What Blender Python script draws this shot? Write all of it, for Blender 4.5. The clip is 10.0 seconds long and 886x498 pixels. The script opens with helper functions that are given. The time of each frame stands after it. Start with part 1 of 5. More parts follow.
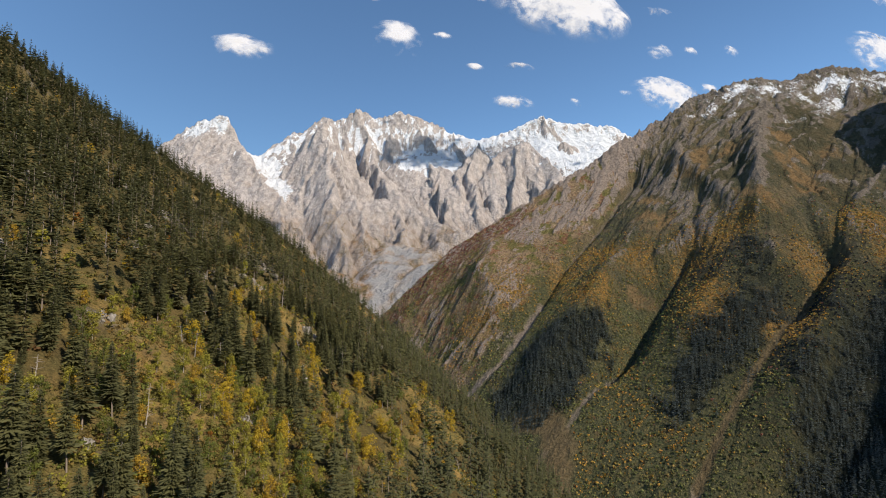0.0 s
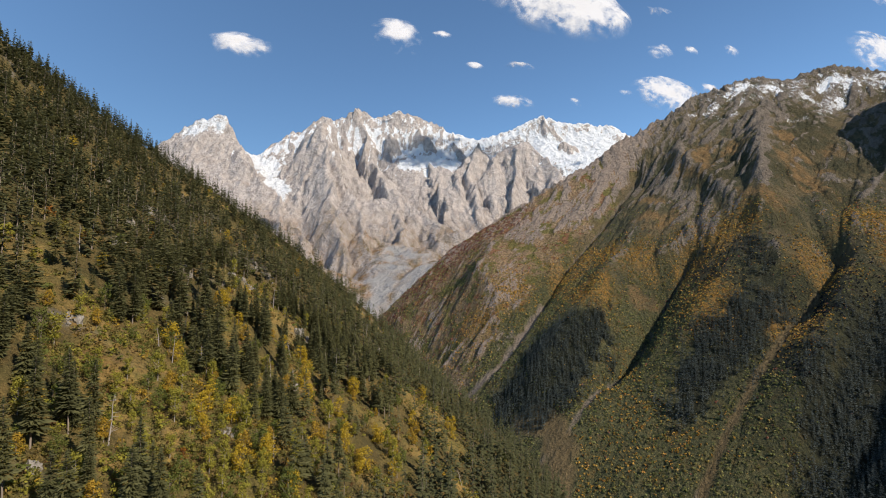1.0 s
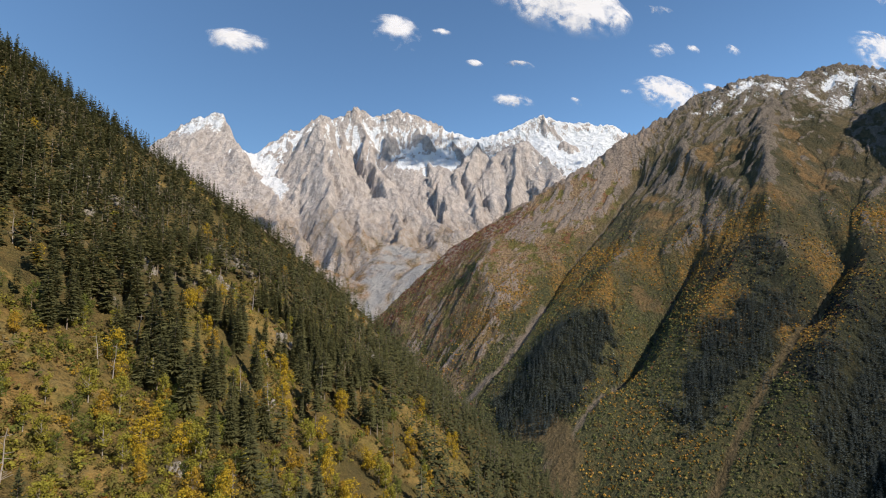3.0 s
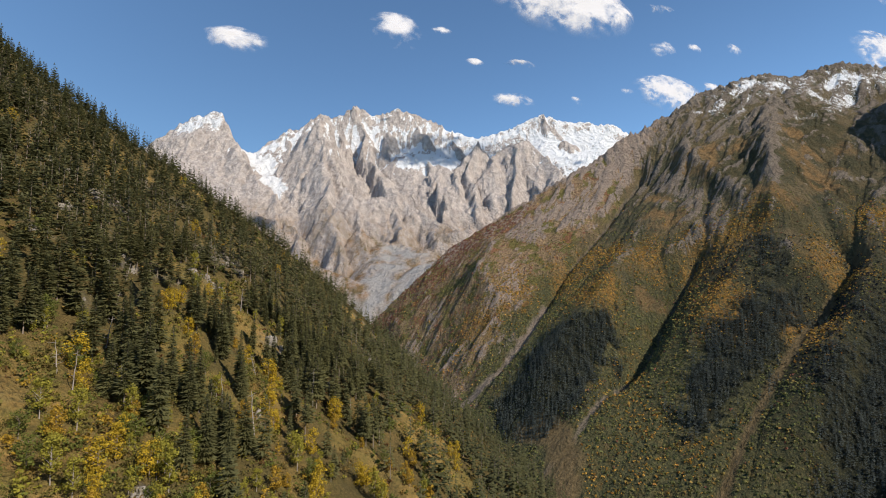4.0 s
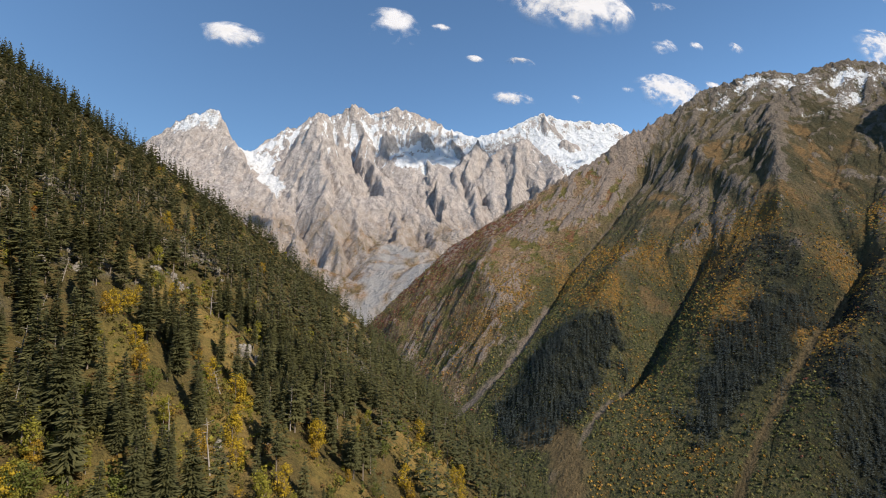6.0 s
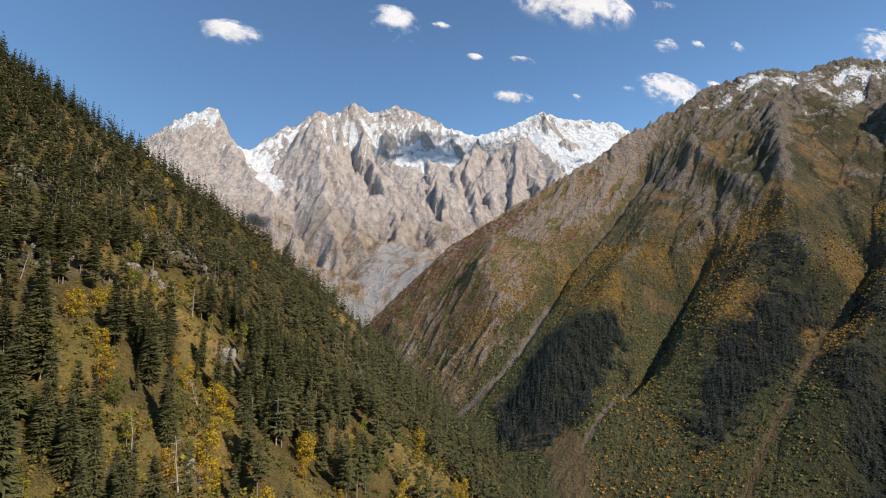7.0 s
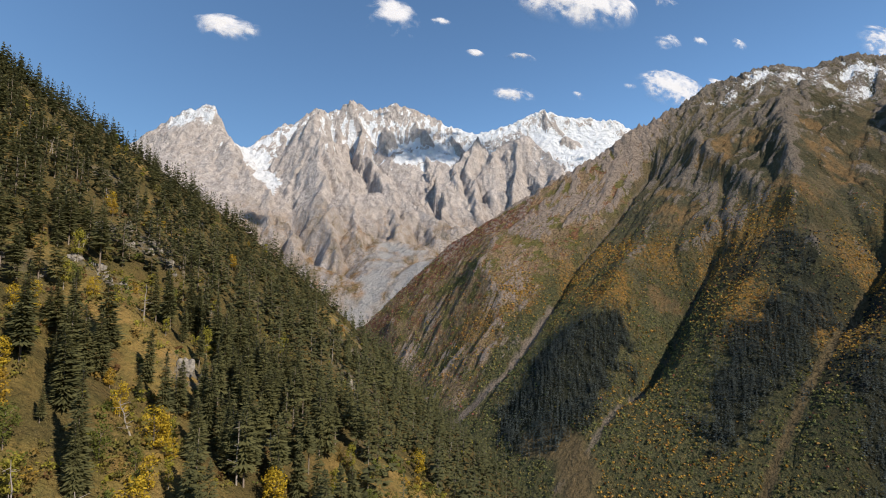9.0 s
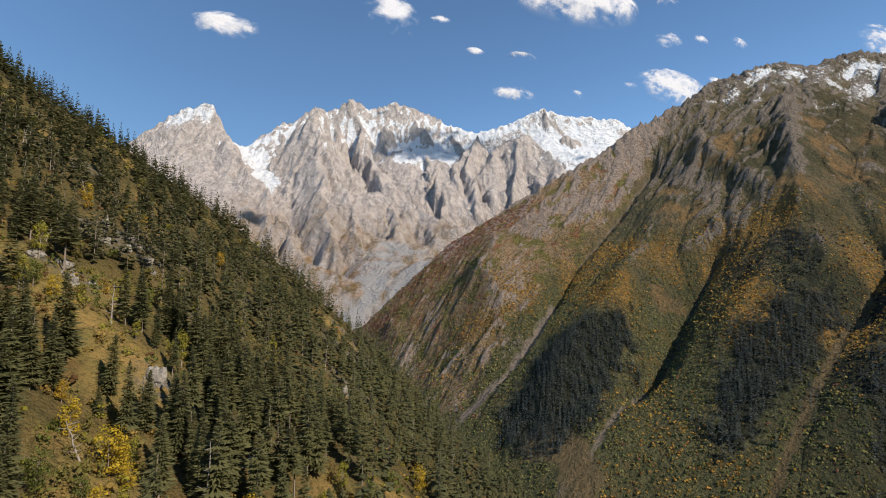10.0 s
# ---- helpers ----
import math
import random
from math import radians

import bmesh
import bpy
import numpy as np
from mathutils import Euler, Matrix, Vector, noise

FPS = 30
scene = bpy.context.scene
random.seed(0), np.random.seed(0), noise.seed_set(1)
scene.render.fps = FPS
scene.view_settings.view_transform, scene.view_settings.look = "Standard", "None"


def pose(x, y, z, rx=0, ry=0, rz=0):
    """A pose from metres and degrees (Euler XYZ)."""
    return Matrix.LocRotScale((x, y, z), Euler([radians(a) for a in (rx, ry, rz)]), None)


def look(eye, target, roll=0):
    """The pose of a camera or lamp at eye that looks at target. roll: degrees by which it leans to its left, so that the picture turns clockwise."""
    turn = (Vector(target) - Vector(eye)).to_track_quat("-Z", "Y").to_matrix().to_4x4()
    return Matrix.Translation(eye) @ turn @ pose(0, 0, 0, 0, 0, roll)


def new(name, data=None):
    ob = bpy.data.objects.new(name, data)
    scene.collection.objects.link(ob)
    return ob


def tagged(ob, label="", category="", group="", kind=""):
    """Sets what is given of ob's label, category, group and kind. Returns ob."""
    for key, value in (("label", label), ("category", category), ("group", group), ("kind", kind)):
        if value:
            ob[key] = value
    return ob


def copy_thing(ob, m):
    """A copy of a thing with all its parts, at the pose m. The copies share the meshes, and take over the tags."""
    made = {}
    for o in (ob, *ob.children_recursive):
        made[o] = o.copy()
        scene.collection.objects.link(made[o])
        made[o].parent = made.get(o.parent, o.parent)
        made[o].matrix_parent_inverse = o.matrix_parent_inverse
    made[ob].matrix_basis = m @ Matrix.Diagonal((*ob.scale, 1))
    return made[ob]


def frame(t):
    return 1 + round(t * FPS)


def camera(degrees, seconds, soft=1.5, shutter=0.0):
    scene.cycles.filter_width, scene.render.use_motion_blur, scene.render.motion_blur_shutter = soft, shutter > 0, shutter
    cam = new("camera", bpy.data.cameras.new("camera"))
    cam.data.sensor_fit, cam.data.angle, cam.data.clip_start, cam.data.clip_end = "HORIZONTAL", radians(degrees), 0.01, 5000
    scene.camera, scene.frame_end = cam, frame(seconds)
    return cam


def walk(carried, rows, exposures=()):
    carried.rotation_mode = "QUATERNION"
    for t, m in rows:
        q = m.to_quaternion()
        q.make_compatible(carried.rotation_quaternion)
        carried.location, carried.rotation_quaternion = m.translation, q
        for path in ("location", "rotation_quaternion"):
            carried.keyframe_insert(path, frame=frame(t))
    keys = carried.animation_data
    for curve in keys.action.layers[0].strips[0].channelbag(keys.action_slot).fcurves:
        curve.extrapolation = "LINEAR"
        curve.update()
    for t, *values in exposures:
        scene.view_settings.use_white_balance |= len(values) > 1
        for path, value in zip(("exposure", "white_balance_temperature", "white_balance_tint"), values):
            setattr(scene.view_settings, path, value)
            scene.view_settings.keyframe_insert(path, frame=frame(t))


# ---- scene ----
cam = camera(83.5, 10.0, soft=1.0)
METRES, EYE, TILT, LEAN, TURN = 200.0, 450.0, 4.9, 0.0, 0.0
ROWS = [
    (0.0, 0.0, 0.0, 0.0, 0.0, 0.0, -0.0),
    (0.5, -0.0023, 0.0498, -0.0049, -0.05, 0.02, -0.03),
    (1.0, -0.0041, 0.099, -0.0095, -0.09, 0.03, -0.06),
    (1.5, -0.0063, 0.1484, -0.014, -0.13, 0.05, -0.12),
    (2.0, -0.0084, 0.1979, -0.0185, -0.17, 0.06, -0.15),
    (2.5, -0.0103, 0.2475, -0.0228, -0.21, 0.07, -0.18),
    (4.0, -0.0159, 0.3933, -0.0347, -0.27, 0.08, -0.28),
    (4.5, -0.0182, 0.4439, -0.038, -0.31, 0.08, -0.31),
    (5.0, -0.0203, 0.4947, -0.0409, -0.34, 0.09, -0.33),
    (5.5, -0.0225, 0.5454, -0.0445, -0.37, 0.09, -0.35),
    (7.0, -0.0298, 0.6961, -0.0572, -0.43, 0.02, -0.42),
    (7.5, -0.0322, 0.7459, -0.0626, -0.47, -0.0, -0.43),
    (8.0, -0.0345, 0.7959, -0.0678, -0.5, -0.02, -0.44),
    (8.5, -0.0366, 0.8461, -0.0725, -0.51, -0.04, -0.45),
    (9.0, -0.0387, 0.896, -0.0771, -0.52, -0.06, -0.46),
    (9.5, -0.041, 0.9458, -0.0813, -0.54, -0.07, -0.45),
    (10.0, -0.043, 0.9953, -0.0856, -0.57, -0.09, -0.45),
]
walk(cam, [(t, pose(0, 0, EYE, TILT, LEAN, TURN) @ pose(METRES * x, METRES * y, METRES * z, 90 + pitch, roll, yaw)) for t, x, y, z, yaw, pitch, roll in ROWS], exposures=[(0.0, 0.42), (10.0, 0.42)])

# ---- sky and sun ----
SUN_ELEV, SUN_AZ = 39.0, 127.0      # degrees; azimuth clockwise from straight ahead
world = bpy.data.worlds.new("sky")
scene.world = world
world.use_nodes = True
wn = world.node_tree
wn.nodes.clear()
sky = wn.nodes.new("ShaderNodeTexSky")
sky.sky_type = "NISHITA"
sky.sun_disc = False
sky.sun_elevation = radians(SUN_ELEV)
sky.sun_rotation = radians(-SUN_AZ)
sky.altitude = 900.0
sky.air_density, sky.dust_density, sky.ozone_density = 1.0, 0.05, 1.3
bgd = wn.nodes.new("ShaderNodeBackground")
bgd.inputs["Strength"].default_value = 0.105
wout = wn.nodes.new("ShaderNodeOutputWorld")
clear_air = wn.nodes.new("ShaderNodeMix")
clear_air.data_type, clear_air.blend_type = "RGBA", "MULTIPLY"
clear_air.inputs[0].default_value = 1.0
clear_air.inputs[7].default_value = (0.775, 0.965, 1.075, 1)
wn.links.new(sky.outputs[0], clear_air.inputs[6])
wn.links.new(clear_air.outputs[2], bgd.inputs[0])
wn.links.new(bgd.outputs[0], wout.inputs[0])

sun = new("sun", bpy.data.lights.new("sun", "SUN"))
sun.data.energy = 4.6
sun.data.angle = radians(0.53)
sun.data.color = (1.0, 0.90, 0.77)
sdir = Vector((math.sin(radians(SUN_AZ)) * math.cos(radians(SUN_ELEV)), math.cos(radians(SUN_AZ)) * math.cos(radians(SUN_ELEV)), math.sin(radians(SUN_ELEV))))
sun.matrix_world = look(sdir * 3000, (0, 0, 0))

# ---- noise and surfaces over numpy grids ----
_perm = np.random.RandomState(7).permutation(256)
_perm = np.concatenate([_perm, _perm])


def perlin(x, y, seed=0):
    xi, yi = np.floor(x).astype(np.int64), np.floor(y).astype(np.int64)
    xf, yf = x - xi, y - yi
    u, v = xf * xf * xf * (xf * (xf * 6 - 15) + 10), yf * yf * yf * (yf * (yf * 6 - 15) + 10)

    def corner(i, j):
        h = _perm[(_perm[(xi + i + seed * 37) & 255] + yi + j + seed * 11) & 255] * (2 * math.pi / 256)
        return np.cos(h) * (xf - i) + np.sin(h) * (yf - j)

    a, b, c, d = corner(0, 0), corner(1, 0), corner(0, 1), corner(1, 1)
    return 1.5 * (a + u * (b - a) + v * (c - a + u * (a - b - c + d)))


def fbm(x, y, octaves=4, seed=0, gain=0.5):
    total, amp = np.zeros_like(x, dtype=float), 1.0
    for k in range(octaves):
        total += amp * perlin(x * 2 ** k, y * 2 ** k, seed + k)
        amp *= gain
    return total


def ridged(x, y, octaves=4, seed=0, gain=0.5):
    """Sharp-crested noise about 0, between -1 and 1."""
    total, amp, norm = np.zeros_like(x, dtype=float), 1.0, 0.0
    for k in range(octaves):
        total += amp * (1 - 2 * np.abs(perlin(x * 2 ** k, y * 2 ** k, seed + k)))
        norm += amp
        amp *= gain
    return total / norm - 0.35


def smooth(a, b, x):
    t = np.clip((x - a) / (b - a), 0, 1)
    return t * t * (3 - 2 * t)


def sample_line(points, step):
    out = []
    for p, q in zip(points[:-1], points[1:]):
        p, q = np.array(p, float), np.array(q, float)
        n = max(2, int(np.linalg.norm((q - p)[:2]) / step) + 1)
        out.append(p + (q - p) * np.linspace(0, 1, n)[:, None])
    return np.concatenate(out)


def near_line(X, Y, points):
    """Distance in plan from each place to a line."""
    best = np.full(X.shape, 1e9)
    for p, q in zip(points[:-1], points[1:]):
        dx, dy = q[0] - p[0], q[1] - p[1]
        s = np.clip(((X - p[0]) * dx + (Y - p[1]) * dy) / max(dx * dx + dy * dy, 1e-6), 0, 1)
        best = np.minimum(best, np.hypot(X - p[0] - s * dx, Y - p[1] - s * dy))
    return best


def stretched(lines, x0, x1, y0, y1, step, rounds=160):
    """A heightfield stretched like a skin over ridge and gully lines."""
    H = None
    for k in (32, 16, 8, 4, 2, 1):
        s = step * k
        nx, ny = int(round((x1 - x0) / s)) + 1, int(round((y1 - y0) / s)) + 1
        xs, ys = np.linspace(x0, x1, nx), np.linspace(y0, y1, ny)
        if H is None:
            H = np.full((ny, nx), np.mean([p[2] for l in lines.values() for p in l]))
        else:
            jy, jx = np.linspace(0, H.shape[0] - 1, ny), np.linspace(0, H.shape[1] - 1, nx)
            iy, ix = np.minimum(jy.astype(int), H.shape[0] - 2), np.minimum(jx.astype(int), H.shape[1] - 2)
            fy, fx = (jy - iy)[:, None], (jx - ix)[None, :]
            H = (H[iy][:, ix] * (1 - fy) * (1 - fx) + H[iy + 1][:, ix] * fy * (1 - fx) + H[iy][:, ix + 1] * (1 - fy) * fx + H[iy + 1][:, ix + 1] * fy * fx)
        total, count = np.zeros((ny, nx)), np.zeros((ny, nx))
        for l in lines.values():
            q = sample_line(l, s * 0.6)
            i, j = np.rint((q[:, 0] - x0) / (xs[1] - xs[0])).astype(int), np.rint((q[:, 1] - y0) / (ys[1] - ys[0])).astype(int)
            ok = (i >= 0) & (i < nx) & (j >= 0) & (j < ny)
            np.add.at(total, (j[ok], i[ok]), q[ok, 2])
            np.add.at(count, (j[ok], i[ok]), 1)
        held = count > 0
        fixed = np.where(held, total / np.maximum(count, 1), 0)
        for _ in range(rounds if k > 1 else rounds // 2):
            P = np.pad(H, 1, mode="edge")
            H = 0.25 * (P[:-2, 1:-1] + P[2:, 1:-1] + P[1:-1, :-2] + P[1:-1, 2:])
            H[held] = fixed[held]
    X, Y = np.meshgrid(xs, ys)
    return X, Y, H


def roof(X, Y, line, west, east):
    """A rib like a roof: falls away from its line by one slope to the west and another to the east."""
    best, high = np.full(X.shape, 1e9), np.zeros(X.shape)
    for p, q in zip(line[:-1], line[1:]):
        dx, dy = q[0] - p[0], q[1] - p[1]
        k = np.clip(((X - p[0]) * dx + (Y - p[1]) * dy) / (dx * dx + dy * dy), 0, 1)
        far = np.hypot(X - p[0] - k * dx, Y - p[1] - k * dy)
        side = dx * (Y - p[1]) - dy * (X - p[0])
        h = p[2] + k * (q[2] - p[2]) - far * np.where(side < 0, west, east)
        nearer = far < best
        high, best = np.where(nearer, h, high), np.minimum(best, far)
    return high


def saw(s, steep=0.16):
    """Slanting slabs: each rises steeply on its low side and falls gently to the next."""
    f = s - np.floor(s)
    return np.where(f < steep, f / steep, (1 - f) / (1 - steep))


class Land:
    """A heightfield that things can stand on."""

    def __init__(self, X, Y, H):
        self.x0, self.y0, self.s = X[0, 0], Y[0, 0], X[0, 1] - X[0, 0]
        self.sy, self.H = Y[1, 0] - Y[0, 0], H

    def z(self, x, y):
        fx, fy = (np.asarray(x) - self.x0) / self.s, (np.asarray(y) - self.y0) / self.sy
        ix = np.clip(fx.astype(int), 0, self.H.shape[1] - 2)
        iy = np.clip(fy.astype(int), 0, self.H.shape[0] - 2)
        fx, fy = np.clip(fx - ix, 0, 1), np.clip(fy - iy, 0, 1)
        H = self.H
        return H[iy, ix] * (1 - fx) * (1 - fy) + H[iy, ix + 1] * fx * (1 - fy) + H[iy + 1, ix] * (1 - fx) * fy + H[iy + 1, ix + 1] * fx * fy


def fast_mesh(name, verts, faces, material, attrs=None, flat=False):
    """A mesh from numpy arrays; faces all of one size."""
    me = bpy.data.meshes.new(name)
    verts, faces = np.asarray(verts, np.float32), np.asarray(faces, np.int32)
    n, k = faces.shape
    me.vertices.add(len(verts))
    me.vertices.foreach_set("co", verts.ravel())
    me.loops.add(n * k)
    me.loops.foreach_set("vertex_index", faces.ravel())
    me.polygons.add(n)
    me.polygons.foreach_set("loop_start", np.arange(0, n * k, k, dtype=np.int32))
    me.polygons.foreach_set("use_smooth", np.full(n, not flat))
    me.update(calc_edges=True)
    for key, val in (attrs or {}).items():
        val = np.asarray(val, np.float32)
        if val.ndim == 1:
            me.attributes.new(key, "FLOAT", "POINT").data.foreach_set("value", val)
        else:
            me.attributes.new(key, "FLOAT_COLOR", "POINT").data.foreach_set("color", np.concatenate([val, np.ones((len(val), 1), np.float32)], 1).ravel())
    me.materials.append(material)
    return me


def land_mesh(name, X, Y, H, material, attrs=None, keep=None):
    ny, nx = H.shape
    idx = np.arange(ny * nx).reshape(ny, nx)
    quads = np.stack([idx[:-1, :-1], idx[:-1, 1:], idx[1:, 1:], idx[1:, :-1]], -1).reshape(-1, 4)
    if keep is not None:
        quads = quads[(keep[:-1, :-1] | keep[1:, 1:]).ravel()]
    verts = np.stack([X, Y, H], -1).reshape(-1, 3)
    used = np.zeros(len(verts), bool)
    used[quads.ravel()] = True
    remap = np.cumsum(used) - 1
    at = {k: v.reshape(-1)[used] for k, v in (attrs or {}).items()}
    return fast_mesh(name, verts[used], remap[quads], material, at)


def eroded(H, rounds, bite, power=0.45):
    """Lets water cut its gullies: each place drains to its lowest neighbour and wears down with the water that passes."""
    ny, nx = H.shape
    idx = np.arange(ny * nx).reshape(ny, nx)
    steps = [(-1, -1, 1.414), (-1, 0, 1.0), (-1, 1, 1.414), (0, -1, 1.0), (0, 1, 1.0), (1, -1, 1.414), (1, 0, 1.0), (1, 1, 1.414)]
    area = None
    for _ in range(rounds):
        P, I = np.pad(H, 1, mode="edge"), np.pad(idx, 1, mode="edge")
        best, to = np.zeros((ny, nx)), idx.copy()
        for dy, dx, d in steps:
            drop = (H - P[1 + dy:1 + dy + ny, 1 + dx:1 + dx + nx]) / d
            better = drop > best
            best = np.where(better, drop, best)
            to = np.where(better, I[1 + dy:1 + dy + ny, 1 + dx:1 + dx + nx], to)
        order = np.argsort(-H.ravel(), kind="stable").tolist()
        rec, acc = to.ravel().tolist(), [1.0] * (ny * nx)
        for i in order:
            j = rec[i]
            if j != i:
                acc[j] += acc[i]
        area = np.array(acc)
        wear = (bite * area ** power).tolist()
        h = H.ravel().tolist()
        for i in reversed(order):
            j = rec[i]
            if j != i:
                f = wear[i]
                low = h[j]
                if low < h[i]:
                    h[i] = (h[i] + f * low) / (1 + f)
        H = np.array(h).reshape(ny, nx)
    return H, area.reshape(ny, nx)


# ---- materials ----
class Nodes:
    """A small writer of node materials."""

    def __init__(self, name, rough=0.9, spec=0.2):
        self.m = bpy.data.materials.new(name)
        self.m.use_nodes = True
        self.t = self.m.node_tree
        self.b = self.t.nodes["Principled BSDF"]
        self.b.inputs["Roughness"].default_value = rough
        self.b.inputs["Specular IOR Level"].default_value = spec
        self.pos = self.t.nodes.new("ShaderNodeNewGeometry")

    def put(self, value, socket):
        if isinstance(value, bpy.types.NodeSocket):
            self.t.links.new(value, socket)
        elif value is not None:
            if isinstance(value, tuple) and len(value) == 3 and socket.type == "RGBA":
                value = (*value, 1)
            socket.default_value = value

    def math(self, op, a, b=None, clamp=False):
        n = self.t.nodes.new("ShaderNodeMath")
        n.operation, n.use_clamp = op, clamp
        self.put(a, n.inputs[0])
        self.put(b, n.inputs[1])
        return n.outputs[0]

    def noise(self, scale, detail=5, rough=0.6, stretch=None, kind="fac", distort=0.0):
        n = self.t.nodes.new("ShaderNodeTexNoise")
        n.inputs["Scale"].default_value, n.inputs["Detail"].default_value = scale, detail
        n.inputs["Roughness"].default_value, n.inputs["Distortion"].default_value = rough, distort
        p = self.pos.outputs["Position"]
        if stretch:
            mp = self.t.nodes.new("ShaderNodeMapping")
            mp.vector_type = "TEXTURE"
            mp.inputs["Scale"].default_value = [1 / q for q in stretch[:3]]
            if len(stretch) > 3:
                mp.inputs["Rotation"].default_value = (0, 0, radians(stretch[3]))
            self.t.links.new(p, mp.inputs["Vector"])
            p = mp.outputs[0]
        self.t.links.new(p, n.inputs["Vector"])
        return n.outputs[0 if kind == "fac" else 1]

    def ridges(self, scale, detail=6, stretch=None):
        out = self.noise(scale, detail, 0.6, stretch)
        out.node.noise_type = "RIDGED_MULTIFRACTAL"
        out.node.inputs["Offset"].default_value = 0.9
        out.node.inputs["Gain"].default_value = 1.6
        return out

    def ramp(self, fac, stops):
        n = self.t.nodes.new("ShaderNodeValToRGB")
        while len(n.color_ramp.elements) < len(stops):
            n.color_ramp.elements.new(0.5)
        for e, (p, c) in zip(n.color_ramp.elements, stops):
            e.position = p
            e.color = (c, c, c, 1) if isinstance(c, (int, float)) else (*c, 1)
        self.put(fac, n.inputs[0])
        return n.outputs[0]

    def mix(self, fac, a, b, mode="MIX"):
        n = self.t.nodes.new("ShaderNodeMix")
        n.data_type, n.blend_type = "RGBA", mode
        self.put(fac, n.inputs[0])
        self.put(a, n.inputs[6])
        self.put(b, n.inputs[7])
        return n.outputs[2]

    def attr(self, name, which="Fac"):
        n = self.t.nodes.new("ShaderNodeAttribute")
        n.attribute_name = name
        return n.outputs[which]

    def chance(self):
        return self.t.nodes.new("ShaderNodeObjectInfo").outputs["Random"]

    def step(self, fac, a, b):
        return self.ramp(fac, [(a, 0.0), (b, 1.0)])

    def bump(self, fac, dist, strength=1.0):
        n = self.t.nodes.new("ShaderNodeBump")
        n.inputs["Distance"].default_value, n.inputs["Strength"].default_value = dist, strength
        self.put(fac, n.inputs["Height"])
        self.t.links.new(n.outputs[0], self.b.inputs["Normal"])

    def leafy(self, colour, share):
        """Lets part of the light through, as leaves and needles do."""
        thin = self.t.nodes.new("ShaderNodeBsdfTranslucent")
        self.put(colour, thin.inputs[0])
        both = self.t.nodes.new("ShaderNodeMixShader")
        both.inputs[0].default_value = share
        self.t.links.new(self.b.outputs[0], both.inputs[1])
        self.t.links.new(thin.outputs[0], both.inputs[2])
        self.t.links.new(both.outputs[0], self.t.nodes["Material Output"].inputs["Surface"])

    def done(self, colour, rough=None):
        self.put(colour, self.b.inputs["Base Color"])
        self.put(rough, self.b.inputs["Roughness"])
        return self.m


def hill_soil():
    n = Nodes("autumn_hillside", 0.95, 0.1)
    big, mid, fine = n.noise(0.018, 5), n.noise(0.11, 5, 0.65), n.noise(0.9, 4, 0.7)
    grass = n.mix(n.step(mid, 0.38, 0.62), (0.37, 0.238, 0.078), (0.22, 0.175, 0.054))
    grass = n.mix(n.math("MULTIPLY", n.step(n.noise(0.05, 4), 0.54, 0.68), 0.7), grass, (0.15, 0.075, 0.03))
    grass = n.mix(n.math("MULTIPLY", n.step(big, 0.48, 0.62), 0.5), grass, (0.11, 0.11, 0.030))
    floor_ = n.mix(n.math("MULTIPLY", n.attr("forest"), 0.8), grass, n.mix(mid, (0.115, 0.084, 0.036), (0.066, 0.060, 0.025)))
    tuft = n.noise(2.2, 4, 0.7)
    floor_ = n.mix(n.math("MULTIPLY", n.step(tuft, 0.50, 0.62), 0.55), floor_, n.mix(0.5, floor_, (0.42, 0.33, 0.14)))
    floor_ = n.mix(n.math("MULTIPLY", n.step(n.noise(0.55, 4, 0.65), 0.52, 0.62), 0.55), floor_, (0.060, 0.055, 0.022))
    rock = n.mix(n.step(fine, 0.3, 0.7), (0.115, 0.10, 0.085), (0.30, 0.275, 0.235))
    rockmask = n.math("MULTIPLY", n.attr("rock"), n.step(n.noise(0.22, 4, 0.6), 0.42, 0.55))
    col = n.mix(rockmask, floor_, rock)
    col = n.mix(n.math("MULTIPLY", n.step(fine, 0.35, 0.75), 0.5), col, n.mix(0.38, col, (0.0, 0.0, 0.0)))
    n.bump(n.math("ADD", fine, n.math("MULTIPLY", mid, 2.0)), 2.4, 1.0)
    return n.done(col)


